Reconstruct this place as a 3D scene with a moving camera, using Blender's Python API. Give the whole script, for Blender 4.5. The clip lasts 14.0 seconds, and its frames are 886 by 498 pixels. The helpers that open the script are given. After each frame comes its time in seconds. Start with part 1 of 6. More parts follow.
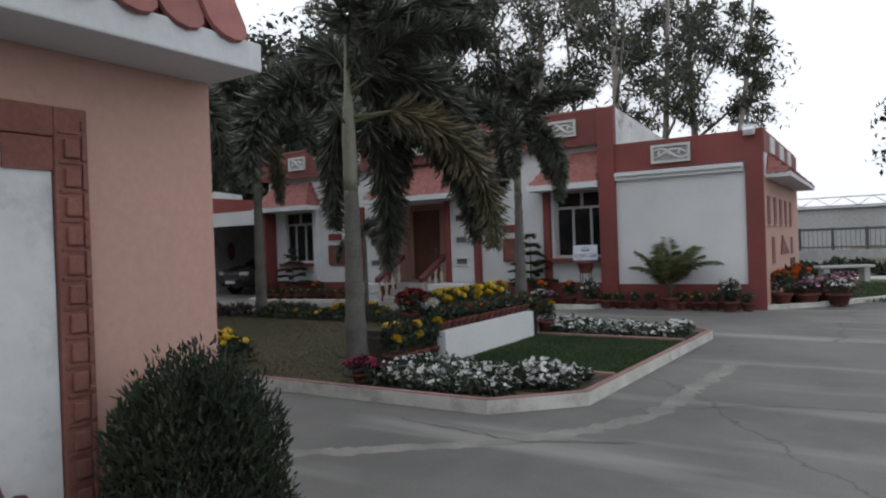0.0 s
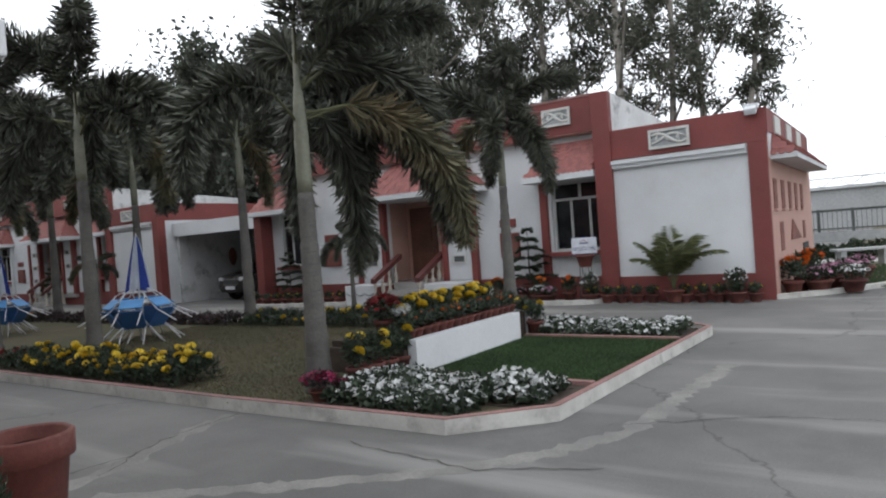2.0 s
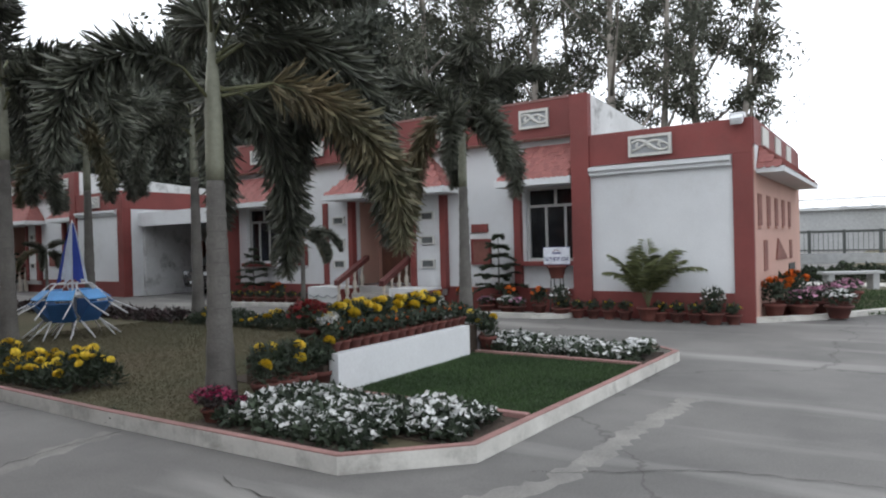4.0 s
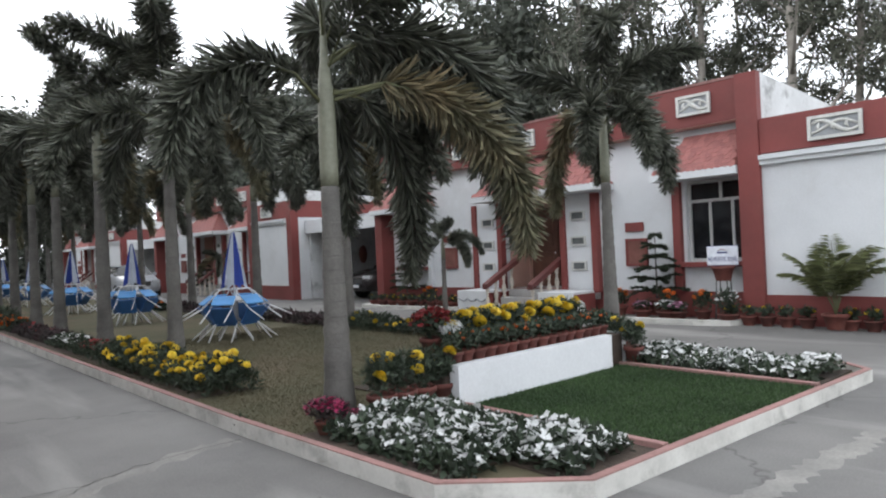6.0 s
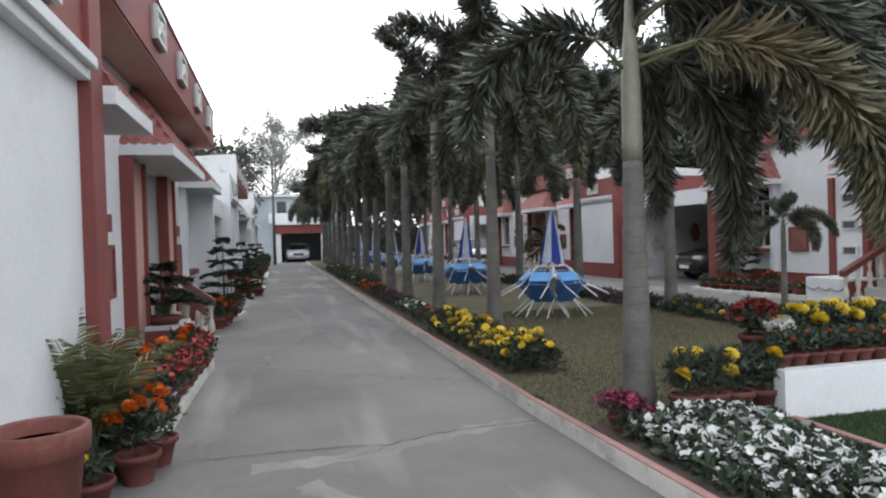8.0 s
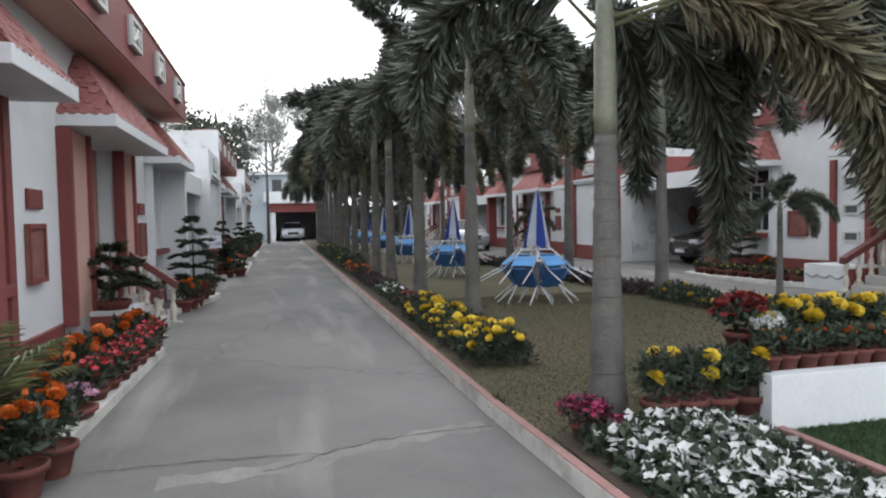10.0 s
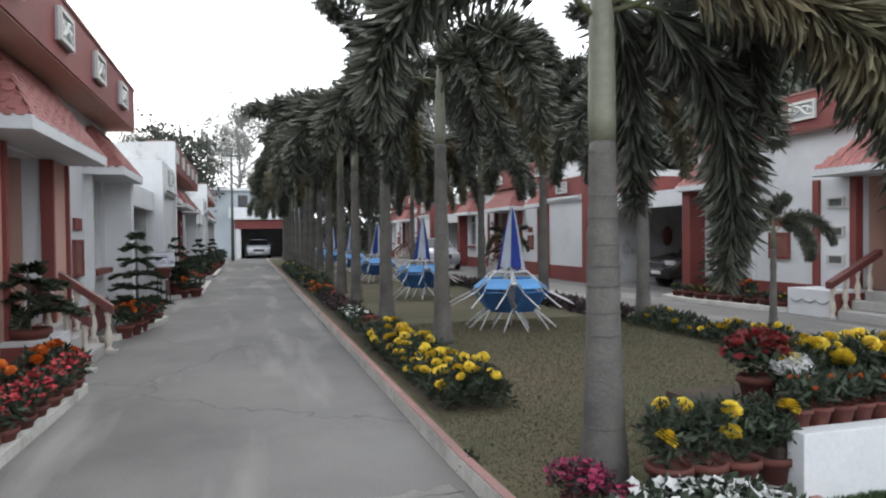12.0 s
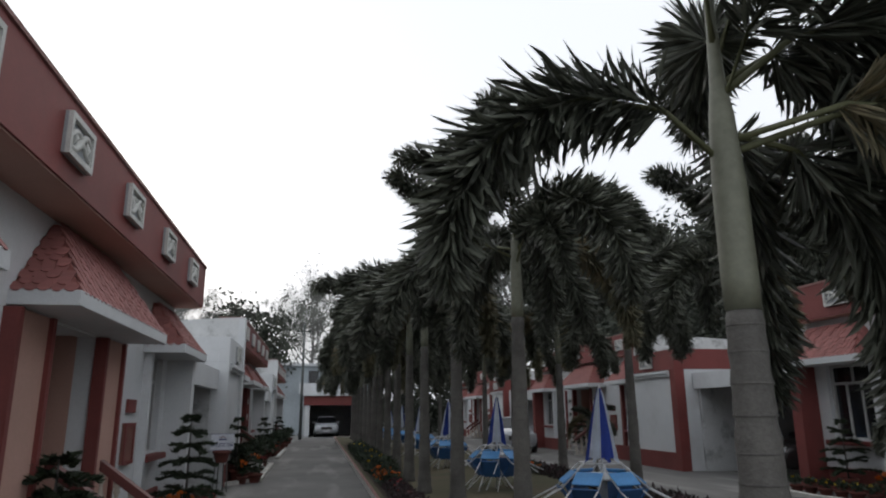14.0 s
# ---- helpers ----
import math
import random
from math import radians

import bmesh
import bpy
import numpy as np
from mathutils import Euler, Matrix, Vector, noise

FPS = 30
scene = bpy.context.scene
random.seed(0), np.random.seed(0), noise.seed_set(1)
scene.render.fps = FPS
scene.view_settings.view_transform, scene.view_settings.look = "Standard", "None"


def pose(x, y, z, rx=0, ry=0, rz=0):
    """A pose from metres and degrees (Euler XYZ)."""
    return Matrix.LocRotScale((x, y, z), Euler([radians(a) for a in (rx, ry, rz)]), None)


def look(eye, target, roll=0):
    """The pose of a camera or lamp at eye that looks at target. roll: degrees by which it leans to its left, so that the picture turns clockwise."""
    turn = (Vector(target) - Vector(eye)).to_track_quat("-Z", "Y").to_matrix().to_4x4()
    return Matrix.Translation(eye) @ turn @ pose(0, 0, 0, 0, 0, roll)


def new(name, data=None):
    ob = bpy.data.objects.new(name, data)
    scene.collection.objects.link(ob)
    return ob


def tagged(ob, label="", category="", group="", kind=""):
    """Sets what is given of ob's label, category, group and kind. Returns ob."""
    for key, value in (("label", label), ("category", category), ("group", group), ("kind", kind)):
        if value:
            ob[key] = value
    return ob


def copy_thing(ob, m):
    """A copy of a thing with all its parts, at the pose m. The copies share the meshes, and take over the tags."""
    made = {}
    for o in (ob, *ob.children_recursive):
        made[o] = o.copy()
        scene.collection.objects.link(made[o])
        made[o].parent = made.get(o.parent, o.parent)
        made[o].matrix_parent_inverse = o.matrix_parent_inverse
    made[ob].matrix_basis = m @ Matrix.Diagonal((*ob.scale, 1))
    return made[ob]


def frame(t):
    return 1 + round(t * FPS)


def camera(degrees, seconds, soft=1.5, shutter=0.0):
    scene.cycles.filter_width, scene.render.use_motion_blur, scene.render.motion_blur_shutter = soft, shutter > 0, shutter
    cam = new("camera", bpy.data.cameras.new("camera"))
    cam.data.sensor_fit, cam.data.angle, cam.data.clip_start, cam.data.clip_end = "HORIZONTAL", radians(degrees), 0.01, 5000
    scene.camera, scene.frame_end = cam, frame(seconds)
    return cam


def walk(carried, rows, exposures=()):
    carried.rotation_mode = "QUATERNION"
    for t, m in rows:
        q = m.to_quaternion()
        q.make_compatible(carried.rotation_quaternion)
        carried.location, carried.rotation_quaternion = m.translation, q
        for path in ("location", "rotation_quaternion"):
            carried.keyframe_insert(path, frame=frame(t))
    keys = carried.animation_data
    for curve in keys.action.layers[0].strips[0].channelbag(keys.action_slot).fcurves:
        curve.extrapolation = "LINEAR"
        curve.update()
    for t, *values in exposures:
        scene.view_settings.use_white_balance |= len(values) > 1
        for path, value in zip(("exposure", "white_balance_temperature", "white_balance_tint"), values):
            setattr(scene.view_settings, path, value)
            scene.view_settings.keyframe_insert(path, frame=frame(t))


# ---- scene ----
cam = camera(66.9, 14.0, soft=2.1)
PATH = [
    (0, (-0.1, 0.302, 1.484), (-1.187, 1.981, 1.47), -2.0),
    (0.5, (-0.063, 0.444, 1.489), (-1.141, 2.129, 1.479), -1.0),
    (1, (-0.059, 0.667, 1.51), (-1.12, 2.362, 1.508), -2.3),
    (1.5, (0.0, 0.909, 1.505), (-1.032, 2.622, 1.516), -3.4),
    (2, (0.071, 1.083, 1.526), (-1.064, 2.73, 1.499), -4.2),
    (2.2, (0.075, 1.185, 1.52), (-1.03, 2.852, 1.48), -3.8),
    (4.3, (0.09, 2.218, 1.5), (-1.035, 3.871, 1.494), -1.3),
    (4.5, (0.089, 2.265, 1.501), (-1.062, 3.901, 1.514), -2.0),
    (5, (0.049, 2.408, 1.52), (-1.364, 3.823, 1.544), -3.9),
    (5.5, (0.108, 2.591, 1.526), (-1.441, 3.852, 1.623), -2.4),
    (6, (0.073, 2.769, 1.506), (-1.417, 4.103, 1.51), -2.6),
    (6.5, (-0.006, 2.923, 1.524), (-1.496, 4.256, 1.573), -1.6),
    (7, (-0.056, 2.98, 1.515), (-1.681, 4.146, 1.529), -2.4),
    (7.5, (-0.005, 3.072, 1.534), (-1.876, 3.779, 1.559), -0.6),
    (7.7, (-0.029, 3.116, 1.532), (-1.962, 3.628, 1.524), -1.5),
    (9.8, (-0.527, 3.66, 1.538), (-2.482, 4.079, 1.469), -2.0),
    (10, (-0.595, 3.714, 1.542), (-2.536, 4.186, 1.452), -1.1),
    (10.5, (-0.807, 3.807, 1.538), (-2.72, 4.373, 1.407), -1.6),
    (11, (-1.014, 3.818, 1.566), (-2.899, 4.484, 1.525), -0.6),
    (11.5, (-1.25, 3.908, 1.553), (-3.13, 4.585, 1.475), -1.4),
    (12, (-1.408, 3.955, 1.563), (-3.329, 4.514, 1.525), -0.6),
    (12.5, (-1.613, 4.015, 1.59), (-3.546, 4.524, 1.653), -1.2),
    (13, (-1.897, 4.029, 1.631), (-3.758, 4.725, 1.861), -2.1),
    (13.5, (-2.077, 4.092, 1.643), (-3.935, 4.731, 2.016), -2.0),
    (14, (-2.264, 4.12, 1.678), (-4.176, 4.468, 2.153), -0.4),
]
walk(cam, [(t, look(eye, target, roll)) for t, eye, target, roll in PATH], [(0, -0.7), (0.5, -0.42), (1, -0.27), (1.5, -0.17), (2, -0.2), (4.5, 0.08), (5, 0.2), (6.5, 0.38), (7.5, 0.38), (10, 0.38), (12, 0.42), (12.5, 0.35), (13, -0.15), (13.5, -0.58), (14, -0.82)])

# ---- world, sun, exposure ----
world = bpy.data.worlds.new("overcast_sky")
scene.world = world
world.use_nodes = True
wn, wl = world.node_tree.nodes, world.node_tree.links
sky = wn.new("ShaderNodeTexSky")
sky.sky_type, sky.sun_disc = "NISHITA", False
sky.sun_elevation, sky.sun_rotation = radians(16), radians(250)
sky.dust_density, sky.air_density, sky.ozone_density = 6.0, 1.5, 1.0
pale = wn.new("ShaderNodeHueSaturation")
pale.inputs["Saturation"].default_value = 0.35
haze = wn.new("ShaderNodeMix")
haze.data_type = "RGBA"
haze.inputs["Factor"].default_value = 0.9
haze.inputs[7].default_value = (8.9, 9.3, 10.0, 1)
wl.new(sky.outputs[0], pale.inputs["Color"])
wl.new(pale.outputs[0], haze.inputs[6])
wl.new(haze.outputs[2], wn["Background"].inputs["Color"])
wn["Background"].inputs["Strength"].default_value = 0.2
sun = new("sun", bpy.data.lights.new("sun", "SUN"))
sun.data.energy, sun.data.angle, sun.data.color = 0.5, radians(25), (1.0, 0.95, 0.88)
sun.matrix_basis = look((0, 0, 0), (math.sin(radians(70)), -math.cos(radians(70)) * 0.4, -0.75))
scene.view_settings.exposure = 0.0

# ---- materials ----


def noise_node(nt, scale, detail=4.0, rough=0.6, space="Object"):
    tc = nt.nodes.new("ShaderNodeTexCoord")
    n = nt.nodes.new("ShaderNodeTexNoise")
    n.inputs["Scale"].default_value, n.inputs["Detail"].default_value, n.inputs["Roughness"].default_value = scale, detail, rough
    nt.links.new(tc.outputs[space], n.inputs["Vector"])
    return n


def ramp(nt, src, lo, hi, c0, c1):
    r = nt.nodes.new("ShaderNodeValToRGB")
    r.color_ramp.elements[0].position, r.color_ramp.elements[1].position = lo, hi
    r.color_ramp.elements[0].color, r.color_ramp.elements[1].color = (*c0, 1), (*c1, 1)
    nt.links.new(src, r.inputs[0])
    return r


def mixed(nt, a, b, fac, mode="MIX"):
    m = nt.nodes.new("ShaderNodeMix")
    m.data_type, m.blend_type = "RGBA", mode
    for sock, v in ((m.inputs[6], a), (m.inputs[7], b), (m.inputs[0], fac)):
        if isinstance(v, (int, float)):
            sock.default_value = v
        elif isinstance(v, tuple):
            sock.default_value = (*v, 1)
        else:
            nt.links.new(v, sock)
    return m.outputs[2]


def surface(name, c, c2=None, rough=0.8, big=0.7, fine=25.0, bump=0.15, depth=0.01, metal=0.0, vary="", spread=0.25, dirt=0.0, dirt_col=(0.08, 0.075, 0.065), dirt_scale=1.2, trans=0.0, grain=0.7):
    """A surface with two scales of variation, fine relief, and optional dirt patches and per-piece variation."""
    m = bpy.data.materials.new(name)
    m.use_nodes = True
    nt = m.node_tree
    bs = nt.nodes["Principled BSDF"]
    bs.inputs["Roughness"].default_value, bs.inputs["Metallic"].default_value = rough, metal
    c2 = c2 or tuple(x * 0.78 for x in c)
    n1, n2 = noise_node(nt, big, 5), noise_node(nt, fine, 3)
    col = ramp(nt, n1.outputs[0], 0.35, 0.68, c2, c).outputs[0]
    col = mixed(nt, col, ramp(nt, n2.outputs[0], 0.3, 0.7, (0.78, 0.78, 0.78), (1.12, 1.12, 1.12)).outputs[0], grain, "MULTIPLY")
    if dirt:
        n3 = noise_node(nt, dirt_scale, 8, 0.7)
        k = ramp(nt, n3.outputs[0], 0.52, 0.72, (0, 0, 0), (dirt, dirt, dirt)).outputs[0]
        col = mixed(nt, col, dirt_col, k)
    if vary:
        src = nt.nodes.new("ShaderNodeObjectInfo").outputs["Random"] if vary == "object" else nt.nodes.new("ShaderNodeNewGeometry").outputs["Random Per Island"]
        k = ramp(nt, src, 0.0, 1.0, (1 - spread,) * 3, (1 + spread,) * 3).outputs[0]
        col = mixed(nt, col, k, 1.0, "MULTIPLY")
    nt.links.new(col, bs.inputs["Base Color"])
    if bump:
        b = nt.nodes.new("ShaderNodeBump")
        b.inputs["Strength"].default_value, b.inputs["Distance"].default_value = bump, depth
        nt.links.new(n2.outputs[0], b.inputs["Height"])
        nt.links.new(b.outputs[0], bs.inputs["Normal"])
    if trans:
        t = nt.nodes.new("ShaderNodeBsdfTranslucent")
        nt.links.new(col, t.inputs["Color"])
        mx = nt.nodes.new("ShaderNodeMixShader")
        mx.inputs[0].default_value = trans
        nt.links.new(bs.outputs[0], mx.inputs[1])
        nt.links.new(t.outputs[0], mx.inputs[2])
        nt.links.new(mx.outputs[0], nt.nodes["Material Output"].inputs["Surface"])
    return m


def drive_material():
    """Worn grey concrete drive with pale sweeps, dark stains and hairline cracks."""
    m = surface("drive_concrete", (0.172, 0.167, 0.158), (0.1, 0.097, 0.093), rough=0.85, big=0.35, fine=60, bump=0.25, depth=0.004, dirt=0.7, dirt_col=(0.08, 0.078, 0.076), dirt_scale=0.6)
    nt = m.node_tree
    bs = nt.nodes["Principled BSDF"]
    col = bs.inputs["Base Color"].links[0].from_socket
    tc = nt.nodes.new("ShaderNodeTexCoord")
    wv = nt.nodes.new("ShaderNodeTexNoise")
    mp = nt.nodes.new("ShaderNodeMapping")
    mp.inputs["Scale"].default_value = (0.25, 1.6, 1)
    nt.links.new(tc.outputs["Object"], mp.inputs[0])
    nt.links.new(mp.outputs[0], wv.inputs["Vector"])
    wv.inputs["Scale"].default_value, wv.inputs["Detail"].default_value = 0.9, 6
    k = ramp(nt, wv.outputs[0], 0.53, 0.68, (0, 0, 0), (0.6, 0.6, 0.6)).outputs[0]
    col = mixed(nt, col, (0.27, 0.265, 0.25), k)
    warp = noise_node(nt, 1.3, 4)
    add = nt.nodes.new("ShaderNodeVectorMath")
    add.operation = "MULTIPLY_ADD"
    add.inputs[1].default_value = (0.9, 0.9, 0.9)
    nt.links.new(warp.outputs["Color"], add.inputs[0])
    nt.links.new(tc.outputs["Object"], add.inputs[2])
    vo = nt.nodes.new("ShaderNodeTexVoronoi")
    vo.feature = "DISTANCE_TO_EDGE"
    vo.inputs["Scale"].default_value = 0.16
    nt.links.new(add.outputs[0], vo.inputs["Vector"])
    k = ramp(nt, vo.outputs["Distance"], 0.0004, 0.0014, (0.55, 0.55, 0.55), (0, 0, 0)).outputs[0]
    col = mixed(nt, col, (0.035, 0.033, 0.03), k)
    nt.links.new(col, bs.inputs["Base Color"])
    return m


M_DRIVE = drive_material()
M_SOIL = surface("soil", (0.07, 0.05, 0.035), (0.035, 0.026, 0.02), rough=1, big=3, fine=40, bump=0.6, depth=0.02)
M_TURF = surface("turf_floor", (0.095, 0.078, 0.044), (0.06, 0.062, 0.031), rough=1, big=0.55, fine=70, bump=0.2, depth=0.01, dirt=0.7, dirt_col=(0.125, 0.08, 0.055), dirt_scale=0.5)
M_LAWN = surface("lawn_floor", (0.035, 0.055, 0.02), (0.02, 0.035, 0.014), rough=1, big=1.5, fine=60, bump=0.6, depth=0.02)
M_BLADE = surface("grass_blade", (0.055, 0.10, 0.035), (0.03, 0.06, 0.02), rough=0.7, big=1.0, fine=20, bump=0, vary="island", spread=0.4, trans=0.3)
M_DRYBLADE = surface("dry_grass_blade", (0.1, 0.084, 0.048), (0.072, 0.068, 0.037), rough=0.8, big=0.6, fine=20, bump=0, vary="island", spread=0.15, trans=0.3)
M_WHITE = surface("white_wall_paint", (0.65, 0.665, 0.675), (0.56, 0.575, 0.585), rough=0.75, big=0.5, fine=40, bump=0.12, depth=0.004, dirt=0.28, dirt_col=(0.36, 0.35, 0.33), dirt_scale=0.9, grain=0.28)
M_OLDWHITE = surface("weathered_white_paint", (0.66, 0.67, 0.67), (0.5, 0.51, 0.51), rough=0.85, big=0.6, fine=18, bump=0.3, depth=0.006, dirt=0.8, dirt_col=(0.1, 0.1, 0.095), dirt_scale=1.5, grain=0.28)
M_KERBWHITE = surface("kerb_white_paint", (0.58, 0.57, 0.53), (0.42, 0.41, 0.38), rough=0.9, big=2.5, fine=35, bump=0.3, depth=0.006, dirt=0.75, dirt_col=(0.17, 0.16, 0.14), dirt_scale=3.0, grain=0.28)
M_KERBRED = surface("kerb_red_oxide", (0.3, 0.165, 0.15), (0.22, 0.12, 0.108), rough=0.9, big=2.5, fine=35, bump=0.3, depth=0.006, dirt=0.6, dirt_col=(0.2, 0.18, 0.16), dirt_scale=3.0)
M_RED = surface("red_oxide_paint", (0.205, 0.046, 0.041), (0.15, 0.036, 0.032), rough=0.7, big=0.8, fine=30, bump=0.15, depth=0.004, dirt=0.25, dirt_col=(0.16, 0.07, 0.06), dirt_scale=1.5, grain=0.28)
M_PINK = surface("pink_wall_paint", (0.5, 0.305, 0.25), (0.43, 0.265, 0.22), rough=0.85, big=0.6, fine=45, bump=0.15, depth=0.004, dirt=0.25, dirt_col=(0.33, 0.2, 0.16), dirt_scale=1.0, grain=0.28)
M_BROWN = surface("terracotta_relief", (0.23, 0.095, 0.075), (0.15, 0.06, 0.048), rough=0.85, big=3, fine=60, bump=0.5, depth=0.006)
M_TILE = surface("roof_tile_red", (0.32, 0.12, 0.108), (0.24, 0.09, 0.082), rough=0.8, big=1.5, fine=40, bump=0.3, depth=0.004, vary="object", spread=0.16, dirt=0.35, dirt_col=(0.16, 0.08, 0.07), dirt_scale=2.0)
M_HANDRAIL = surface("handrail_paint", (0.13, 0.034, 0.03), (0.085, 0.024, 0.022), rough=0.6, big=2, fine=30, bump=0.15, depth=0.004)
M_TILEBED = surface("roof_tile_bed", (0.26, 0.085, 0.07), rough=0.9, big=1.5, fine=30, bump=0.4)
M_GLASS = surface("dark_window_glass", (0.012, 0.013, 0.015), rough=0.08, bump=0, big=1, fine=3)
M_FRAME = surface("window_frame_paint", (0.5, 0.5, 0.49), rough=0.5, big=2, fine=30, bump=0.05)
M_DOOR = surface("door_wood", (0.17, 0.075, 0.05), (0.1, 0.045, 0.03), rough=0.5, big=2, fine=18, bump=0.15)
# Shade inside the rooms is put into this colour; hatch and grille share it.
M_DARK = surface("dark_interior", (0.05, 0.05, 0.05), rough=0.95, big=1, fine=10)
M_STONE = surface("step_stone", (0.42, 0.41, 0.39), (0.3, 0.29, 0.28), rough=0.7, big=2, fine=50, bump=0.15, dirt=0.4, dirt_scale=2)
M_BALUSTER = surface("baluster_paint", (0.56, 0.52, 0.45), (0.45, 0.4, 0.34), rough=0.7, big=4, fine=40, bump=0.1)
M_POT = surface("terracotta_pot", (0.14, 0.04, 0.03), (0.09, 0.028, 0.022), rough=0.85, big=4, fine=40, bump=0.2, vary="object", spread=0.3, dirt=0.4, dirt_col=(0.15, 0.1, 0.08), dirt_scale=5)
M_TRUNK = surface("palm_trunk_bark", (0.155, 0.147, 0.135), (0.085, 0.08, 0.074), rough=0.95, big=3, fine=45, bump=0.6, depth=0.01, dirt=0.5, dirt_col=(0.07, 0.065, 0.06), dirt_scale=4)
M_RING = surface("palm_ring_scar", (0.14, 0.133, 0.122), (0.09, 0.085, 0.08), rough=1, big=5, fine=40, bump=0.4)
M_SHAFT = surface("palm_crownshaft", (0.2, 0.205, 0.15), (0.135, 0.14, 0.1), rough=0.55, big=2, fine=25, bump=0.1)
M_FROND = surface("palm_leaflet", (0.15, 0.16, 0.122), (0.09, 0.098, 0.076), rough=0.5, big=0.9, fine=8, bump=0, vary="island", spread=0.6, trans=0.3)
M_OLDFROND = surface("palm_leaflet_old", (0.25, 0.2, 0.115), (0.14, 0.14, 0.085), rough=0.6, big=1.5, fine=8, bump=0, vary="island", spread=0.4, trans=0.22)
M_RACHIS = surface("palm_rachis", (0.12, 0.125, 0.06), rough=0.6, big=3, fine=30, bump=0.1)
M_LEAF = surface("garden_leaf", (0.052, 0.072, 0.042), (0.027, 0.04, 0.025), rough=0.6, big=2, fine=20, bump=0, vary="island", spread=0.5, trans=0.25)
M_DARKLEAF = surface("dark_conifer_leaf", (0.036, 0.05, 0.024), (0.018, 0.028, 0.014), rough=0.7, big=4, fine=30, bump=0, vary="island", spread=0.5, trans=0.15)
M_PURPLELEAF = surface("purple_leaf", (0.07, 0.04, 0.045), (0.03, 0.03, 0.026), rough=0.7, big=3, fine=30, bump=0, vary="island", spread=0.5, trans=0.2)
M_TREELEAF = surface("tree_leaf", (0.13, 0.135, 0.1), (0.08, 0.088, 0.066), rough=0.7, big=0.3, fine=6, bump=0, vary="island", spread=0.5, trans=0.3)
# Distance haze is put into the deep and hazy tree colours as paleness.
M_DEEPLEAF = surface("deep_tree_leaf", (0.095, 0.105, 0.08), (0.055, 0.064, 0.05), rough=0.7, big=0.3, fine=6, bump=0, vary="island", spread=0.5, trans=0.2)
M_HAZYLEAF = surface("haze_paled_leaf", (0.30, 0.31, 0.28), (0.22, 0.23, 0.215), rough=0.9, big=0.2, fine=4, bump=0, vary="island", spread=0.25, trans=0.3)
M_BARK = surface("pale_bark", (0.36, 0.33, 0.29), (0.2, 0.18, 0.16), rough=0.9, big=2, fine=20, bump=0.4)
M_HAZYBARK = surface("haze_paled_bark", (0.3, 0.29, 0.28), rough=0.9, big=2, fine=20, bump=0.2)
M_YELLOW = surface("marigold_yellow", (0.76, 0.59, 0.05), (0.66, 0.46, 0.03), rough=0.7, big=8, fine=90, bump=0.5, vary="island", spread=0.2, trans=0.15)
M_ORANGE = surface("marigold_orange", (0.72, 0.19, 0.02), (0.55, 0.12, 0.015), rough=0.7, big=8, fine=90, bump=0.5, vary="island", spread=0.2, trans=0.15)
M_PETAL = surface("white_petal", (0.7, 0.71, 0.7), (0.6, 0.61, 0.6), rough=0.6, big=8, fine=50, bump=0.1, vary="island", spread=0.08, trans=0.25)
M_MAGENTA = surface("magenta_petal", (0.35, 0.025, 0.10), (0.2, 0.015, 0.06), rough=0.6, big=8, fine=50, bump=0.1, vary="island", spread=0.3, trans=0.2)
M_CRIMSON = surface("crimson_petal", (0.25, 0.018, 0.02), (0.13, 0.012, 0.015), rough=0.6, big=8, fine=50, bump=0.1, vary="island", spread=0.35, trans=0.2)
M_RUBY = surface("pinkish_red_petal", (0.55, 0.05, 0.07), (0.4, 0.03, 0.04), rough=0.6, big=8, fine=50, bump=0.1, vary="island", spread=0.3, trans=0.2)
M_LILAC = surface("lilac_petal", (0.5, 0.28, 0.38), (0.38, 0.18, 0.27), rough=0.6, big=8, fine=50, bump=0.1, vary="island", spread=0.25, trans=0.2)
M_BLUE = surface("umbrella_blue", (0.02, 0.055, 0.33), (0.015, 0.04, 0.25), rough=0.7, big=3, fine=50, bump=0.1, trans=0.15)
M_CANVAS = surface("umbrella_white", (0.62, 0.68, 0.78), rough=0.7, big=3, fine=50, bump=0.1, trans=0.15)
M_SEAT = surface("chair_blue", (0.085, 0.29, 0.6), (0.07, 0.24, 0.5), rough=0.4, big=4, fine=40, bump=0.05, vary="object", spread=0.15)
# Darker copy of the chair blue: shade of the seat's underside painted in.
M_SEATSHADE = surface("chair_underside_shade_blue", (0.035, 0.13, 0.33), (0.03, 0.11, 0.28), rough=0.5, big=4, fine=40, bump=0.05, vary="object", spread=0.15)
M_STEEL = surface("white_steel_tube", (0.66, 0.67, 0.68), rough=0.35, big=5, fine=40, bump=0)
M_PLASTIC = surface("white_plastic", (0.72, 0.74, 0.76), rough=0.4, big=5, fine=40, bump=0)
M_SIGN = surface("sign_board_white", (0.75, 0.78, 0.84), rough=0.5, big=4, fine=40, bump=0)
M_SIGNINK = surface("sign_ink_blue", (0.02, 0.03, 0.16), rough=0.5, big=4, fine=40, bump=0)
M_ORN = surface("ornament_white", (0.62, 0.62, 0.59), (0.5, 0.5, 0.47), rough=0.85, big=3, fine=40, bump=0.2, dirt=0.4, dirt_col=(0.25, 0.25, 0.24), dirt_scale=6)
M_ORNGREY = surface("ornament_grey", (0.33, 0.35, 0.36), (0.26, 0.27, 0.28), rough=0.9, big=3, fine=40, bump=0.2)
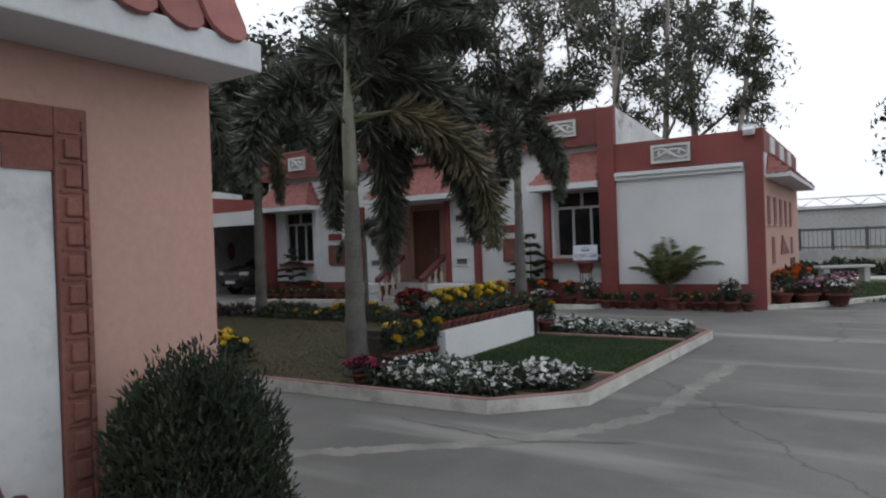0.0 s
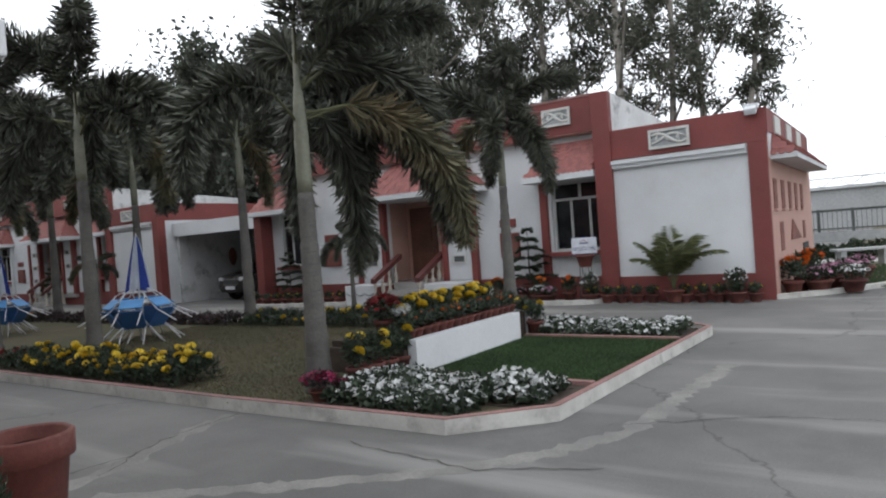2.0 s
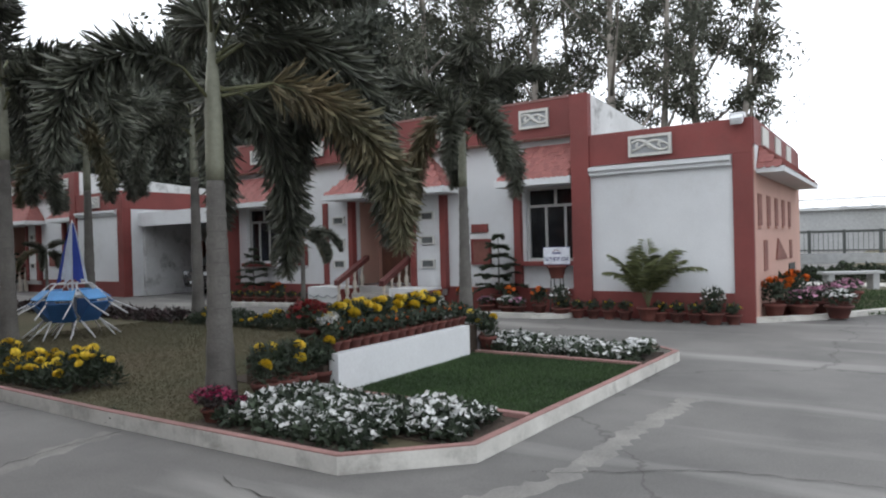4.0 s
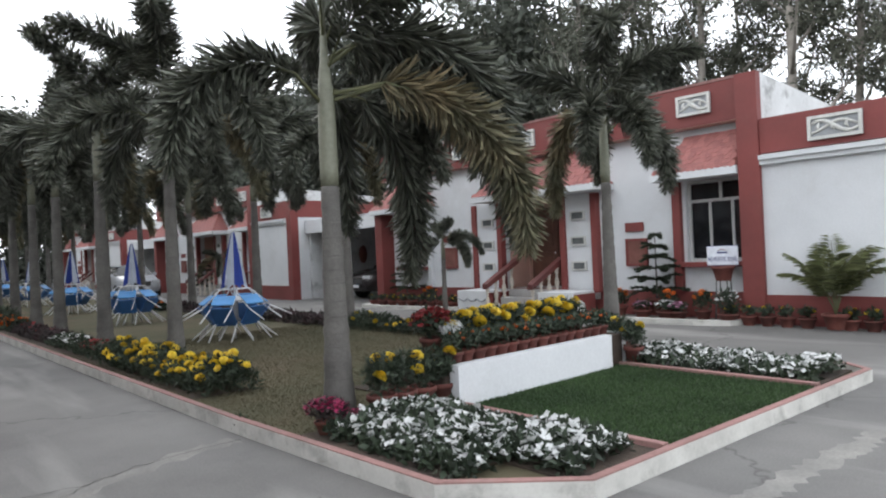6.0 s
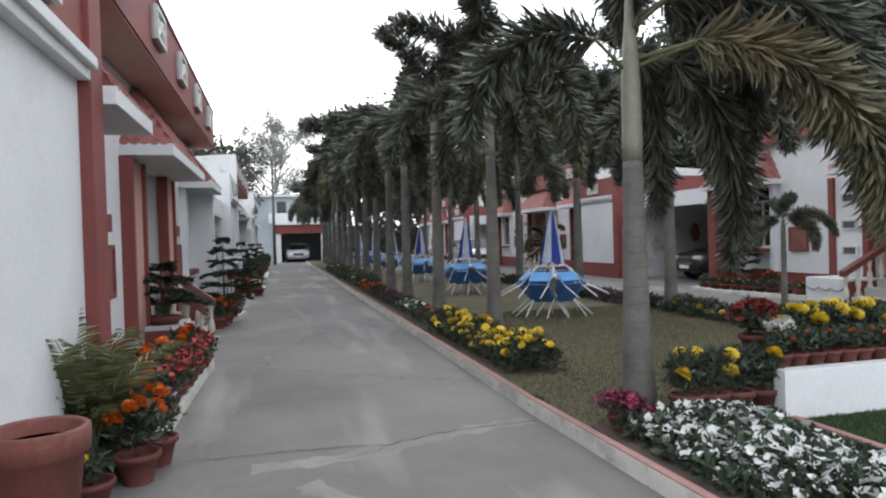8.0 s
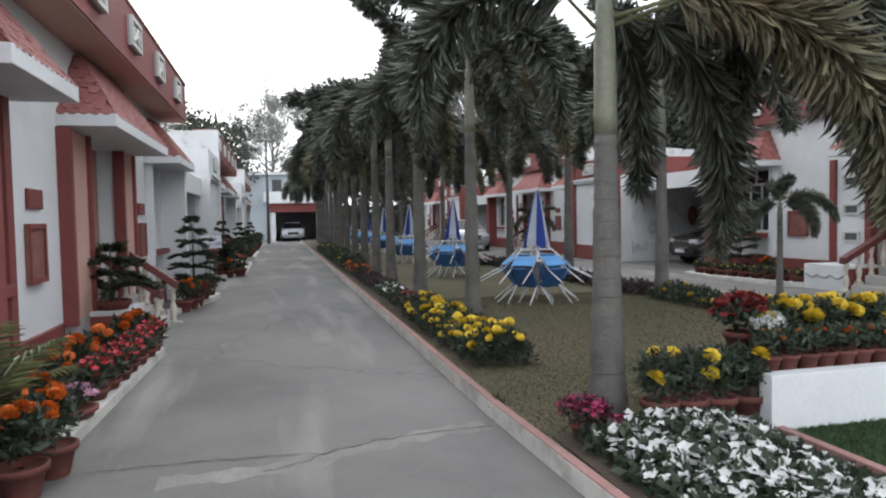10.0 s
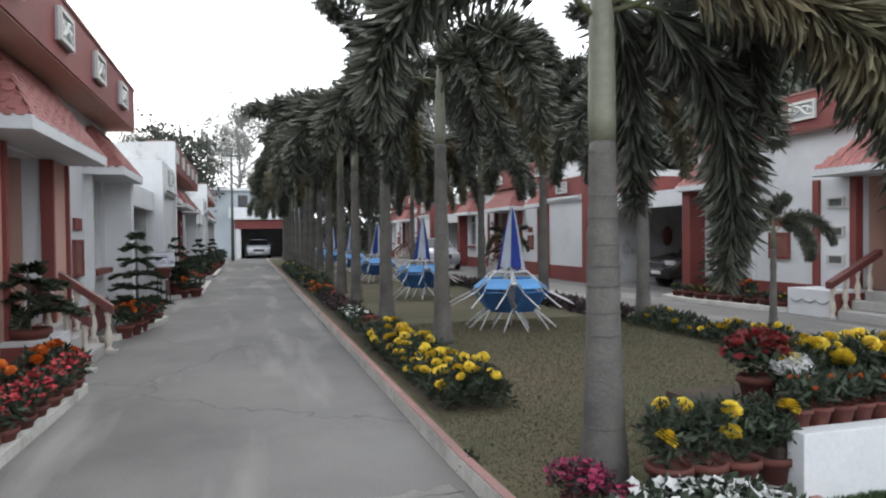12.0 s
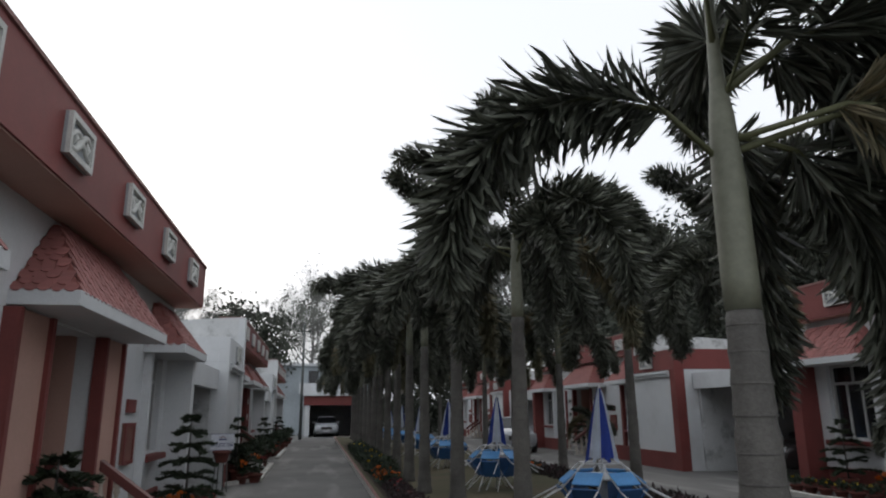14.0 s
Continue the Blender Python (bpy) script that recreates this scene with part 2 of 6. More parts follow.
# Vent plate is darkened to carry the shade of the hollow behind it.
M_VENT = surface("vent_grille_shade", (0.13, 0.14, 0.14), (0.08, 0.085, 0.085), rough=0.9, big=6, fine=60, bump=0.3)
M_CARDARK = surface("car_paint_dark", (0.028, 0.024, 0.024), rough=0.22, big=2, fine=20, bump=0)
M_CARSILVER = surface("car_paint_silver", (0.45, 0.47, 0.5), rough=0.3, metal=0.3, big=2, fine=20, bump=0)
M_RUBBER = surface("tyre_rubber", (0.02, 0.02, 0.02), rough=0.9, big=4, fine=40)
M_CHROME = surface("chrome", (0.6, 0.6, 0.6), rough=0.2, metal=1.0, big=3, fine=20, bump=0)
M_LAMPGLASS = surface("headlight_glass", (0.6, 0.62, 0.64), rough=0.1, big=3, fine=20, bump=0)
M_RAIL = surface("iron_railing", (0.09, 0.1, 0.095), rough=0.7, big=3, fine=30)
M_HAZEWALL = surface("distant_wall", (0.46, 0.47, 0.47), (0.38, 0.39, 0.39), rough=0.9, big=0.2, fine=5, bump=0.05)
M_BLUEWALL = surface("pale_blue_wall", (0.45, 0.5, 0.53), rough=0.85, big=0.5, fine=10)

# ---- mesh helpers ----


def box(bm, x0, y0, z0, x1, y1, z1, bevel=0.0):
    """An axis-aligned box added to bm."""
    r = bmesh.ops.create_cube(bm, size=1.0)
    for v in r["verts"]:
        v.co = Vector(((x0 + x1) / 2 + v.co.x * abs(x1 - x0), (y0 + y1) / 2 + v.co.y * abs(y1 - y0), (z0 + z1) / 2 + v.co.z * abs(z1 - z0)))
    if bevel:
        es = {e for v in r["verts"] for e in v.link_edges}
        bmesh.ops.bevel(bm, geom=list(es), offset=bevel, segments=2, affect="EDGES", profile=0.6)
    return bm


def boxes(*rows, bevel=0.0):
    bm = bmesh.new()
    for r in rows:
        box(bm, *r, bevel=bevel)
    return bm


def lathe(profile, seg=16, cap=True):
    """A turned shape about z from (radius, height) pairs."""
    bm = bmesh.new()
    rings = [[bm.verts.new((r * math.cos(2 * math.pi * i / seg), r * math.sin(2 * math.pi * i / seg), z)) for i in range(seg)] for r, z in profile]
    for a, b in zip(rings, rings[1:]):
        for i in range(seg):
            f = bm.faces.new((a[i], a[(i + 1) % seg], b[(i + 1) % seg], b[i]))
            f.smooth = True
    if cap:
        bm.faces.new(rings[-1])
        bm.faces.new(list(reversed(rings[0])))
    return bm


def tube(bm, pts, radii, seg=8):
    """A tapered tube along pts."""
    rings = []
    pts = [Vector(p) for p in pts]
    for i, p in enumerate(pts):
        d = (Vector(pts[min(i + 1, len(pts) - 1)]) - Vector(pts[max(i - 1, 0)])).normalized()
        side = d.cross(Vector((0, 0, 1)) if abs(d.z) < 0.9 else Vector((1, 0, 0))).normalized()
        up = side.cross(d)
        rings.append([bm.verts.new(p + float(radii[i]) * (math.cos(2 * math.pi * k / seg) * side + math.sin(2 * math.pi * k / seg) * up)) for k in range(seg)])
    for a, b in zip(rings, rings[1:]):
        for k in range(seg):
            f = bm.faces.new((a[k], a[(k + 1) % seg], b[(k + 1) % seg], b[k]))
            f.smooth = True
    bm.faces.new(rings[-1])
    bm.faces.new(list(reversed(rings[0])))
    return bm


def moved(bm, m):
    bmesh.ops.transform(bm, matrix=m, verts=bm.verts)
    return bm


def linked(name, me, mat, parent=None, label=""):
    ob = new(name, me)
    if mat and not me.materials:
        me.materials.append(mat)
    if parent is not None:
        ob.parent = parent
        if parent.parent is None and parent.type == "EMPTY":
            ob.matrix_parent_inverse = parent.matrix_basis.inverted()
    if label:
        ob["label"] = label
    return ob


def part(name, bm, mat, parent=None, label=""):
    """Links a bmesh as one mesh object under a thing or a part."""
    bmesh.ops.recalc_face_normals(bm, faces=bm.faces)
    me = bpy.data.meshes.new(name)
    bm.to_mesh(me)
    bm.free()
    return linked(name, me, mat, parent, label)


def soup(name, V, F, mat, parent=None, label="", smooth=False):
    """Links arrays of points and equal-sized faces as one mesh object."""
    me = bpy.data.meshes.new(name)
    V, F = np.asarray(V, float), np.asarray(F, int)
    k = F.shape[1]
    me.vertices.add(len(V))
    me.vertices.foreach_set("co", V.ravel())
    me.loops.add(F.size)
    me.loops.foreach_set("vertex_index", F.ravel())
    me.polygons.add(len(F))
    me.polygons.foreach_set("loop_start", np.arange(0, F.size, k))
    me.update(calc_edges=True)
    if smooth:
        me.shade_smooth()
    return linked(name, me, mat, parent, label)


def thing(name, label, category, m=None, group="", kind=""):
    """An empty at the base of a thing."""
    ob = new(name)
    ob.empty_display_size = 0.1
    if m is not None:
        ob.matrix_basis = m
    return tagged(ob, label, category, group, kind)


def scattered(tv, tf, pos, rot, size):
    """Repeats a small template (points, faces) at places with rotation matrices and sizes."""
    tv, tf = np.asarray(tv, float), np.asarray(tf, int)
    n, k = len(pos), len(tv)
    V = np.einsum("nij,kj->nki", rot, tv) * np.asarray(size, float).reshape(n, 1, -1) + np.asarray(pos)[:, None, :]
    F = tf[None] + (np.arange(n) * k)[:, None, None]
    return V.reshape(-1, 3), F.reshape(-1, tf.shape[1])


def frames_of(d, roll):
    """Rotation matrices whose y axis is d, rolled about it."""
    d = np.asarray(d, float)
    d = d / np.linalg.norm(d, axis=1)[:, None]
    ref = np.where(np.abs(d[:, 2:3]) < 0.9, np.array([[0, 0, 1.0]]), np.array([[1.0, 0, 0]]))
    s = np.cross(d, ref)
    s /= np.linalg.norm(s, axis=1)[:, None]
    u = np.cross(s, d)
    c, w = np.cos(roll)[:, None], np.sin(roll)[:, None]
    x, z = c * s + w * u, c * u - w * s
    return np.stack([x, d, z], axis=2)


def rand_dirs(rng, n, up=0.0):
    d = rng.normal(size=(n, 3))
    d[:, 2] += up
    return d / np.linalg.norm(d, axis=1)[:, None]


LEAF_V = [(0, 0, 0), (0.5, 0.45, 0.08), (0, 1, -0.06), (-0.5, 0.45, 0.08)]
LEAF_F = [(0, 1, 2), (0, 2, 3)]

# ---- ground ----
ground = part("ground", boxes((-1500, -1500, -0.4, 1500, 1500, 0)), M_DRIVE)
tagged(ground, "worn grey concrete drive with stains and cracks", "ground", kind="structure")


def poly_prism(pts, z0, z1):
    bm = bmesh.new()
    lo = [bm.verts.new((x, y, z0)) for x, y in pts]
    hi = [bm.verts.new((x, y, z1)) for x, y in pts]
    bm.faces.new(hi)
    bm.faces.new(list(reversed(lo)))
    for i in range(len(pts)):
        j = (i + 1) % len(pts)
        bm.faces.new((lo[i], lo[j], hi[j], hi[i]))
    return bm


ISLAND = [(-52, 5.24), (-5.6, 5.25), (-2.96, 5.33), (-2.29, 5.99), (-2.1, 10.4), (-2.4, 10.66), (-52, 10.66)]


def ribbon(pts, off0, off1, z0, z1, closed=False):
    """A strip of rectangular section along pts, between two offsets to its left."""
    n = len(pts)
    bm = bmesh.new()
    rows = []
    for i in range(n):
        p = Vector(pts[i]).to_2d()
        a = Vector(pts[(i - 1) % n]).to_2d() if (closed or i > 0) else None
        b = Vector(pts[(i + 1) % n]).to_2d() if (closed or i < n - 1) else None
        d1 = (p - a).normalized() if a is not None else (b - p).normalized()
        d2 = (b - p).normalized() if b is not None else d1
        n1, n2 = Vector((-d1.y, d1.x)), Vector((-d2.y, d2.x))
        m = (n1 + n2).normalized()
        k = 1 / max(0.4, m.dot(n1))
        rows.append([bm.verts.new((*(p + m * o * k), z)) for o, z in ((off0, z0), (off1, z0), (off1, z1), (off0, z1))])
    for i in range(n if closed else n - 1):
        a, b = rows[i], rows[(i + 1) % n]
        for k in range(4):
            bm.faces.new((a[k], a[(k + 1) % 4], b[(k + 1) % 4], b[k]))
    if not closed:
        bm.faces.new(rows[0])
        bm.faces.new(list(reversed(rows[-1])))
    return bm


far_field = part("ground_field", poly_prism([(-1.88, 14.6), (-0.97, 15.52), (0.64, 17.95), (8, 27), (70, 90), (70, 120), (-1.88, 120)], -0.2, 0.03), M_TURF)
tagged(far_field, "grassy field beside the bungalow", "ground", kind="structure")
side_kerb = part("field_kerb", ribbon([(-1.95, 14.48), (-1.6, 14.75), (-0.99, 15.37), (0.64, 17.8), (8, 26.8)], 0.0, 0.14, -0.1, 0.09), M_KERBWHITE)
tagged(side_kerb, "white painted kerb between drive and grass", "kerb", kind="structure")
soil = part("island_soil", poly_prism([(-51.9, 5.32), (-5.6, 5.33), (-3.0, 5.41), (-2.38, 6.03), (-2.2, 10.36), (-2.44, 10.57), (-51.9, 10.57)], -0.05, 0.07), M_TURF)
tagged(soil, "dry brownish lawn of the long central garden island", "lawn", kind="structure")
bed_soil = part("bed_soil", boxes((-4.72, 5.44, 0.06, -3.05, 6.87, 0.085), (-3.05, 6.0, 0.06, -2.4, 6.87, 0.085), (-4.42, 9.5, 0.06, -2.3, 10.45, 0.09), (-6.0, 6.8, 0.06, -4.42, 10.45, 0.085), (-40, 5.46, 0.06, -6.9, 6.08, 0.074)), M_SOIL)
tagged(bed_soil, "dark damp soil of the flower beds", "soil", kind="structure")
kerb = thing("kerb", "low white kerb with a red oxide top round the garden island", "kerb", kind="structure")
part("kerb_face", ribbon(ISLAND, 0.0, 0.06, -0.1, 0.122, closed=True), M_KERBWHITE, kerb)
part("kerb_top", ribbon(ISLAND, 0.004, 0.066, 0.122, 0.132, closed=True), M_KERBRED, kerb)
for x0, y0, x1, y1 in ((-4.4, 6.87, -2.36, 6.94), (-4.4, 9.42, -2.27, 9.49)):
    b = part("lawn_edging", boxes((x0, y0, 0.06, x1, y1, 0.125), bevel=0.008), M_KERBRED)
    tagged(b, "red oxide painted edging strip beside the small lawn", "edging", kind="structure")
lawn = part("lawn_patch", poly_prism([(-4.41, 6.94), (-2.33, 6.94), (-2.23, 9.42), (-4.41, 9.42)], 0.05, 0.09), M_LAWN)
tagged(lawn, "small clipped dark green lawn", "lawn", kind="structure")


def grass(name, x0, y0, x1, y1, z, n, h, mat, label, seed, w=0.012):
    rng = np.random.default_rng(seed)
    pos = np.stack([rng.uniform(x0, x1, n), rng.uniform(y0, y1, n), np.full(n, z)], 1)
    rot = frames_of(rand_dirs(rng, n, 2.2), rng.uniform(0, 6.28, n))
    size = np.stack([np.full(n, w), h * rng.uniform(0.5, 1.2, n), np.full(n, w)], 1)
    tv = [(-0.5, 0, 0), (0.5, 0, 0), (0, 1, 0)]
    V = np.einsum("nij,nkj->nki", rot, np.asarray(tv)[None] * size[:, None, :]) + pos[:, None, :]
    F = np.arange(n * 3).reshape(n, 3)
    return tagged(soup(name, V.reshape(-1, 3), F, mat), label, "grass", kind="stuff")


grass("grass", -4.4, 6.95, -2.3, 9.41, 0.085, 42000, 0.035, M_BLADE, "short dense dark green grass blades", 3)
grass("dry_grass", -12.5, 5.4, -4.75, 10.45, 0.068, 170000, 0.02, M_DRYBLADE, "thin dry brownish grass blades", 4, 0.007)

# white retaining wall of the raised flower bed
planter = thing("planter_wall", "low white painted retaining wall beside the lawn", "wall", pose(-4.42, 8.1, 0.08), kind="structure")
part("wall_face", boxes((-4.46, 6.84, 0.02, -4.34, 9.22, 0.465), bevel=0.006), M_WHITE, planter)
part("soil_bank", boxes((-5.6, 6.78, 0.05, -4.465, 6.84, 0.36), bevel=0.02), M_SOIL, planter)
part("raised_soil", boxes((-5.6, 6.843, 0.05, -4.463, 9.6, 0.43)), M_SOIL, planter)
part("wall_end", boxes((-5.6, 9.6, 0.02, -4.463, 9.68, 0.44)), M_WHITE, planter)

# ---- bungalows ----


def tile_mesh():
    pts = [(-0.5, 0.62), (0.5, 0.62), (0.5, -0.1)] + [(0.5 * math.cos(a), -0.1 - 0.42 * math.sin(a)) for a in (radians(k) for k in (30, 60, 90, 120, 150))] + [(-0.5, -0.1)]
    bm = bmesh.new()
    top = [bm.verts.new((x, y, 0.1)) for x, y in pts]
    bot = [bm.verts.new((x * 0.98, y, 0.0)) for x, y in pts]
    bm.faces.new(top)
    for i in range(len(pts)):
        j = (i + 1) % len(pts)
        bm.faces.new((bot[i], bot[j], top[j], top[i]))
    bmesh.ops.recalc_face_normals(bm, faces=bm.faces)
    me = bpy.data.meshes.new("tile")
    bm.to_mesh(me)
    bm.free()
    me.materials.append(M_TILE)
    return me


TILE = tile_mesh()


class Front:
    """Maps along-the-front u, outward v and height z to the world for a house front that faces -y (side=-1) or +y (side=1)."""

    def __init__(self, x0, y0, side, s):
        self.x0, self.y0, self.side, self.s = x0, y0, side, s

    def at(self, u, v, z):
        return Vector((self.x0 - u * self.s, self.y0 + self.side * v, z))

    def box(self, bm, u0, v0, z0, u1, v1, z1, bevel=0.0):
        a, b = self.at(u0, v0, z0), self.at(u1, v1, z1)
        return box(bm, min(a.x, b.x), min(a.y, b.y), min(z0, z1), max(a.x, b.x), max(a.y, b.y), max(z0, z1), bevel)

    def boxes(self, *rows, bevel=0.0):
        bm = bmesh.new()
        for r in rows:
            self.box(bm, *r, bevel=bevel)
        return bm


def slope_tiles(parent, quad, size, near=True):
    """Fish-scale tiles on a sloping quad: lower left, lower right, upper right, upper left."""
    a, b, c, d = (Vector(q) for q in quad)
    normal = (b - a).cross(d - a).normalized()
    rise = ((d + c) / 2 - (a + b) / 2)
    along = (b - a).normalized()
    up = normal.cross(along).normalized()
    n = max(1, int(rise.length / (size * 0.78)))
    V, F = [], []
    for r in range(n):
        f = (r + 0.35) / n
        p, q = a.lerp(d, f), b.lerp(c, f)
        m = max(1, int(round((q - p).length / size + (0.5 if r % 2 else 0))))
        for i in range(m):
            x = (i + (0.5 if r % 2 == 0 else 0.0)) / m
            if r % 2 and i == 0:
                continue
            o = p.lerp(q, x) + normal * (0.012 + 0.004 * ((i * 7 + r * 3) % 3))
            tilt = up * 0.996 - normal * 0.09
            mat = Matrix((along * size * 0.95, tilt * size, normal * size)).transposed().to_4x4()
            mat.translation = o
            if near:
                ob = linked("tile", TILE, None, parent)
                ob.matrix_parent_inverse = Matrix()
                ob.matrix_basis = mat
            else:
                k = len(V)
                V += [mat @ Vector(w) for w in ((-0.5, 0.6, 0.1), (0.5, 0.6, 0.1), (0.5, -0.1, 0.1), (0, -0.5, 0.1), (-0.5, -0.1, 0.1))]
                F.append((k, k + 1, k + 2, k + 3, k + 4))
    if not near and V:
        soup("tiles", [tuple(v) for v in V], F, M_TILE, parent)["kind"] = "stuff"


def hood(house, fr, u0, u1, v1, ze, zt, inset=0.55, near=True, v0=0.0, fascia=0.14, size=0.118, inset0=None, name="tiled_hood"):
    """A sloping tiled hood with a white fascia slab, hipped at both ends."""
    slab = part(name, fr.boxes((u0, v0 - 0.05, ze - fascia, u1, v1, ze), bevel=0.008), M_WHITE, house, "white hood slab with red fish-scale tiles")
    e = 0.03
    lo = [fr.at(u0 + e, v1 - e, ze - 0.01), fr.at(u1 - e, v1 - e, ze - 0.01), fr.at(u1 - e, v0, ze - 0.01), fr.at(u0 + e, v0, ze - 0.01)]
    i0 = inset if inset0 is None else inset0
    t0, t1 = fr.at(u0 + i0, v0 + 0.06, zt), fr.at(u1 - inset, v0 + 0.06, zt)
    t2, t3 = fr.at(u1 - inset, v0, zt), fr.at(u0 + i0, v0, zt)
    bm = bmesh.new()
    lv, tv = [bm.verts.new(p) for p in lo], [bm.verts.new(p) for p in (t0, t1, t2, t3)]
    bm.faces.new(lv)
    bm.faces.new(tv)
    for i in range(4):
        j = (i + 1) % 4
        bm.faces.new((lv[i], lv[j], tv[j], tv[i]))
    bed = part("tile_bed", bm, M_TILEBED, slab)
    front = (lo[1], lo[0], t0, t1)
    a, b, c, d = front
    if ((b - a).cross(d - a)).z < 0:
        front = (b, a, d, c)
    slope_tiles(slab, front, size, near)
    end = (lo[0], lo[3], t3, t0)
    a, b, c, d = end
    if ((b - a).cross(d - a)).z < 0:
        end = (b, a, d, c)
    slope_tiles(slab, end, size, near)
    return slab


def ornament(house, fr, u0, u1, v, z0, z1):
    """A framed relief panel with a wavy leaf scroll."""
    w = 0.05
    o = part("relief_panel", fr.boxes((u0, v, z0, u1, v + 0.03, z1)), M_ORNGREY, house, "white framed relief panel with a scroll")
    part("panel_frame", fr.boxes((u0, v + 0.03, z0, u1, v + 0.07, z0 + w), (u0, v + 0.03, z1 - w, u1, v + 0.07, z1), (u0, v + 0.03, z0 + w, u0 + w, v + 0.07, z1 - w), (u1 - w, v + 0.03, z0 + w, u1, v + 0.07, z1 - w)), M_ORN, o)
    bm = bmesh.new()
    h, c = (z1 - z0) / 2 - w, (z0 + z1) / 2
    L = u1 - u0 - 2 * w
    for amp, ph, thick in ((0.75, 0.0, 0.03), (0.55, 2.2, 0.022)):
        pts = [fr.at(u0 + w + L * k / 14, v + 0.035, c + h * amp * math.sin(5.0 * (k / 14 - 0.5) + ph)) for k in range(15)]
        tube(bm, pts, [thick * (0.5 + 0.5 * math.sin(math.pi * (k + 0.8) / 15.6)) + 0.006 for k in range(15)], 6)
    for k in (0.2, 0.5, 0.8):
        tube(bm, [fr.at(u0 + w + L * k, v + 0.035, c - h * 0.5), fr.at(u0 + w + L * (k + 0.06), v + 0.045, c), fr.at(u0 + w + L * (k + 0.02), v + 0.035, c + h * 0.6)], [0.008, 0.03, 0.008], 6)
    part("scroll", bm, M_ORN, o)


def wall_with_holes(fr, u0, u1, z0, z1, v0, v1, holes):
    """A wall slab with rectangular openings (u0, u1, z0, z1) that go through it."""
    us = sorted({u0, u1, *[h[0] for h in holes], *[h[1] for h in holes]})
    zs = sorted({z0, z1, *[h[2] for h in holes], *[h[3] for h in holes]})
    bm = bmesh.new()
    verts, faces = {}, {}

    def vert(u, v, z):
        k = (round(u, 4), round(v, 4), round(z, 4))
        if k not in verts:
            verts[k] = bm.verts.new(fr.at(*k))
        return k

    for a, b in zip(us, us[1:]):
        for c, d in zip(zs, zs[1:]):
            um, zm = (a + b) / 2, (c + d) / 2
            if any(h[0] < um < h[1] and h[2] < zm < h[3] for h in holes):
                continue
            k = [vert(u, v, z) for v in (v0, v1) for u, z in ((a, c), (b, c), (b, d), (a, d))]
            for f in ((0, 1, 2, 3), (4, 5, 6, 7), (0, 1, 5, 4), (1, 2, 6, 5), (2, 3, 7, 6), (3, 0, 4, 7)):
                q = [k[i] for i in f]
                key = frozenset(q)
                faces[key] = None if key in faces else q
    for q in faces.values():
        if q:
            bm.faces.new([verts[k] for k in q])
    return bm


def window(house, fr, u0, u1, z0, z1, v, transom):
    """A recessed two-light window with a top light, bars and a red sill."""
    w = 0.055
    t = z0 + (z1 - z0) * transom
    win = part("window", fr.boxes((u0, v, z0, u1, v + 0.06, z0 + w), (u0, v, z1 - w, u1, v + 0.06, z1), (u0, v, z0 + w, u0 + w, v + 0.06, z1 - w), (u1 - w, v, z0 + w, u1, v + 0.06, z1 - w), (u0 + w, v - 0.003, t, u1 - w, v + 0.05, t + w)), M_FRAME, house, "white framed window with dark panes")
    um = (u0 + u1) / 2
    part("mullion", fr.boxes((um - 0.03, v + 0.003, t + w, um + 0.03, v + 0.045, z1 - w)), M_FRAME, win)
    for k in (1, 2):
        x = u0 + (u1 - u0) * k / 3
        part("mullion", fr.boxes((x - 0.025, v + 0.003, z0 + w, x + 0.025, v + 0.045, t)), M_FRAME, win)
    part("pane", fr.boxes((u0 + w, v + 0.008, t + w, um - 0.03, v + 0.02, z1 - w)), M_GLASS, win)
    part("pane", fr.boxes((um + 0.03, v + 0.008, t + w, u1 - w, v + 0.02, z1 - w)), M_GLASS, win)
    edges = [u0 + w] + [u0 + (u1 - u0) * k / 3 for k in (1, 2)] + [u1 - w]
    for a, b in zip(edges, edges[1:]):
        part("pane", fr.boxes((a + 0.026, v + 0.008, z0 + w, b - 0.026, v + 0.02, t)), M_GLASS, win)
    part("sill", fr.boxes((u0 - 0.12, v, z0 - 0.1, u1 + 0.1, 0.16, z0 - 0.005), bevel=0.008), M_RED, house, "red painted window sill")


def vent(house, fr, u, z, v):
    w, h = 0.2, 0.1
    o = part("vent", fr.boxes((u - w, v, z - h, u + w, v + 0.05, z - h + 0.03), (u - w, v, z + h - 0.03, u + w, v + 0.05, z + h), (u - w, v, z - h + 0.03, u - w + 0.04, v + 0.05, z + h - 0.03), (u + w - 0.04, v, z - h + 0.03, u + w, v + 0.05, z + h - 0.03)), M_ORN, house, "small framed wall vent")
    # Flat plate whose dark colour stands for the unlit vent opening.
    part("grille", fr.boxes((u - w + 0.04, v + 0.002, z - h + 0.03, u + w - 0.04, v + 0.012, z + h - 0.03)), M_VENT, o)


def baluster_mesh():
    bm = lathe([(0.055, 0), (0.055, 0.05), (0.03, 0.07), (0.045, 0.13), (0.058, 0.2), (0.045, 0.29), (0.026, 0.36), (0.024, 0.42), (0.042, 0.46), (0.03, 0.5), (0.05, 0.53), (0.05, 0.58)], 10)
    bmesh.ops.recalc_face_normals(bm, faces=bm.faces)
    me = bpy.data.meshes.new("baluster")
    bm.to_mesh(me)
    bm.free()
    me.materials.append(M_BALUSTER)
    return me


BALUSTER = baluster_mesh()


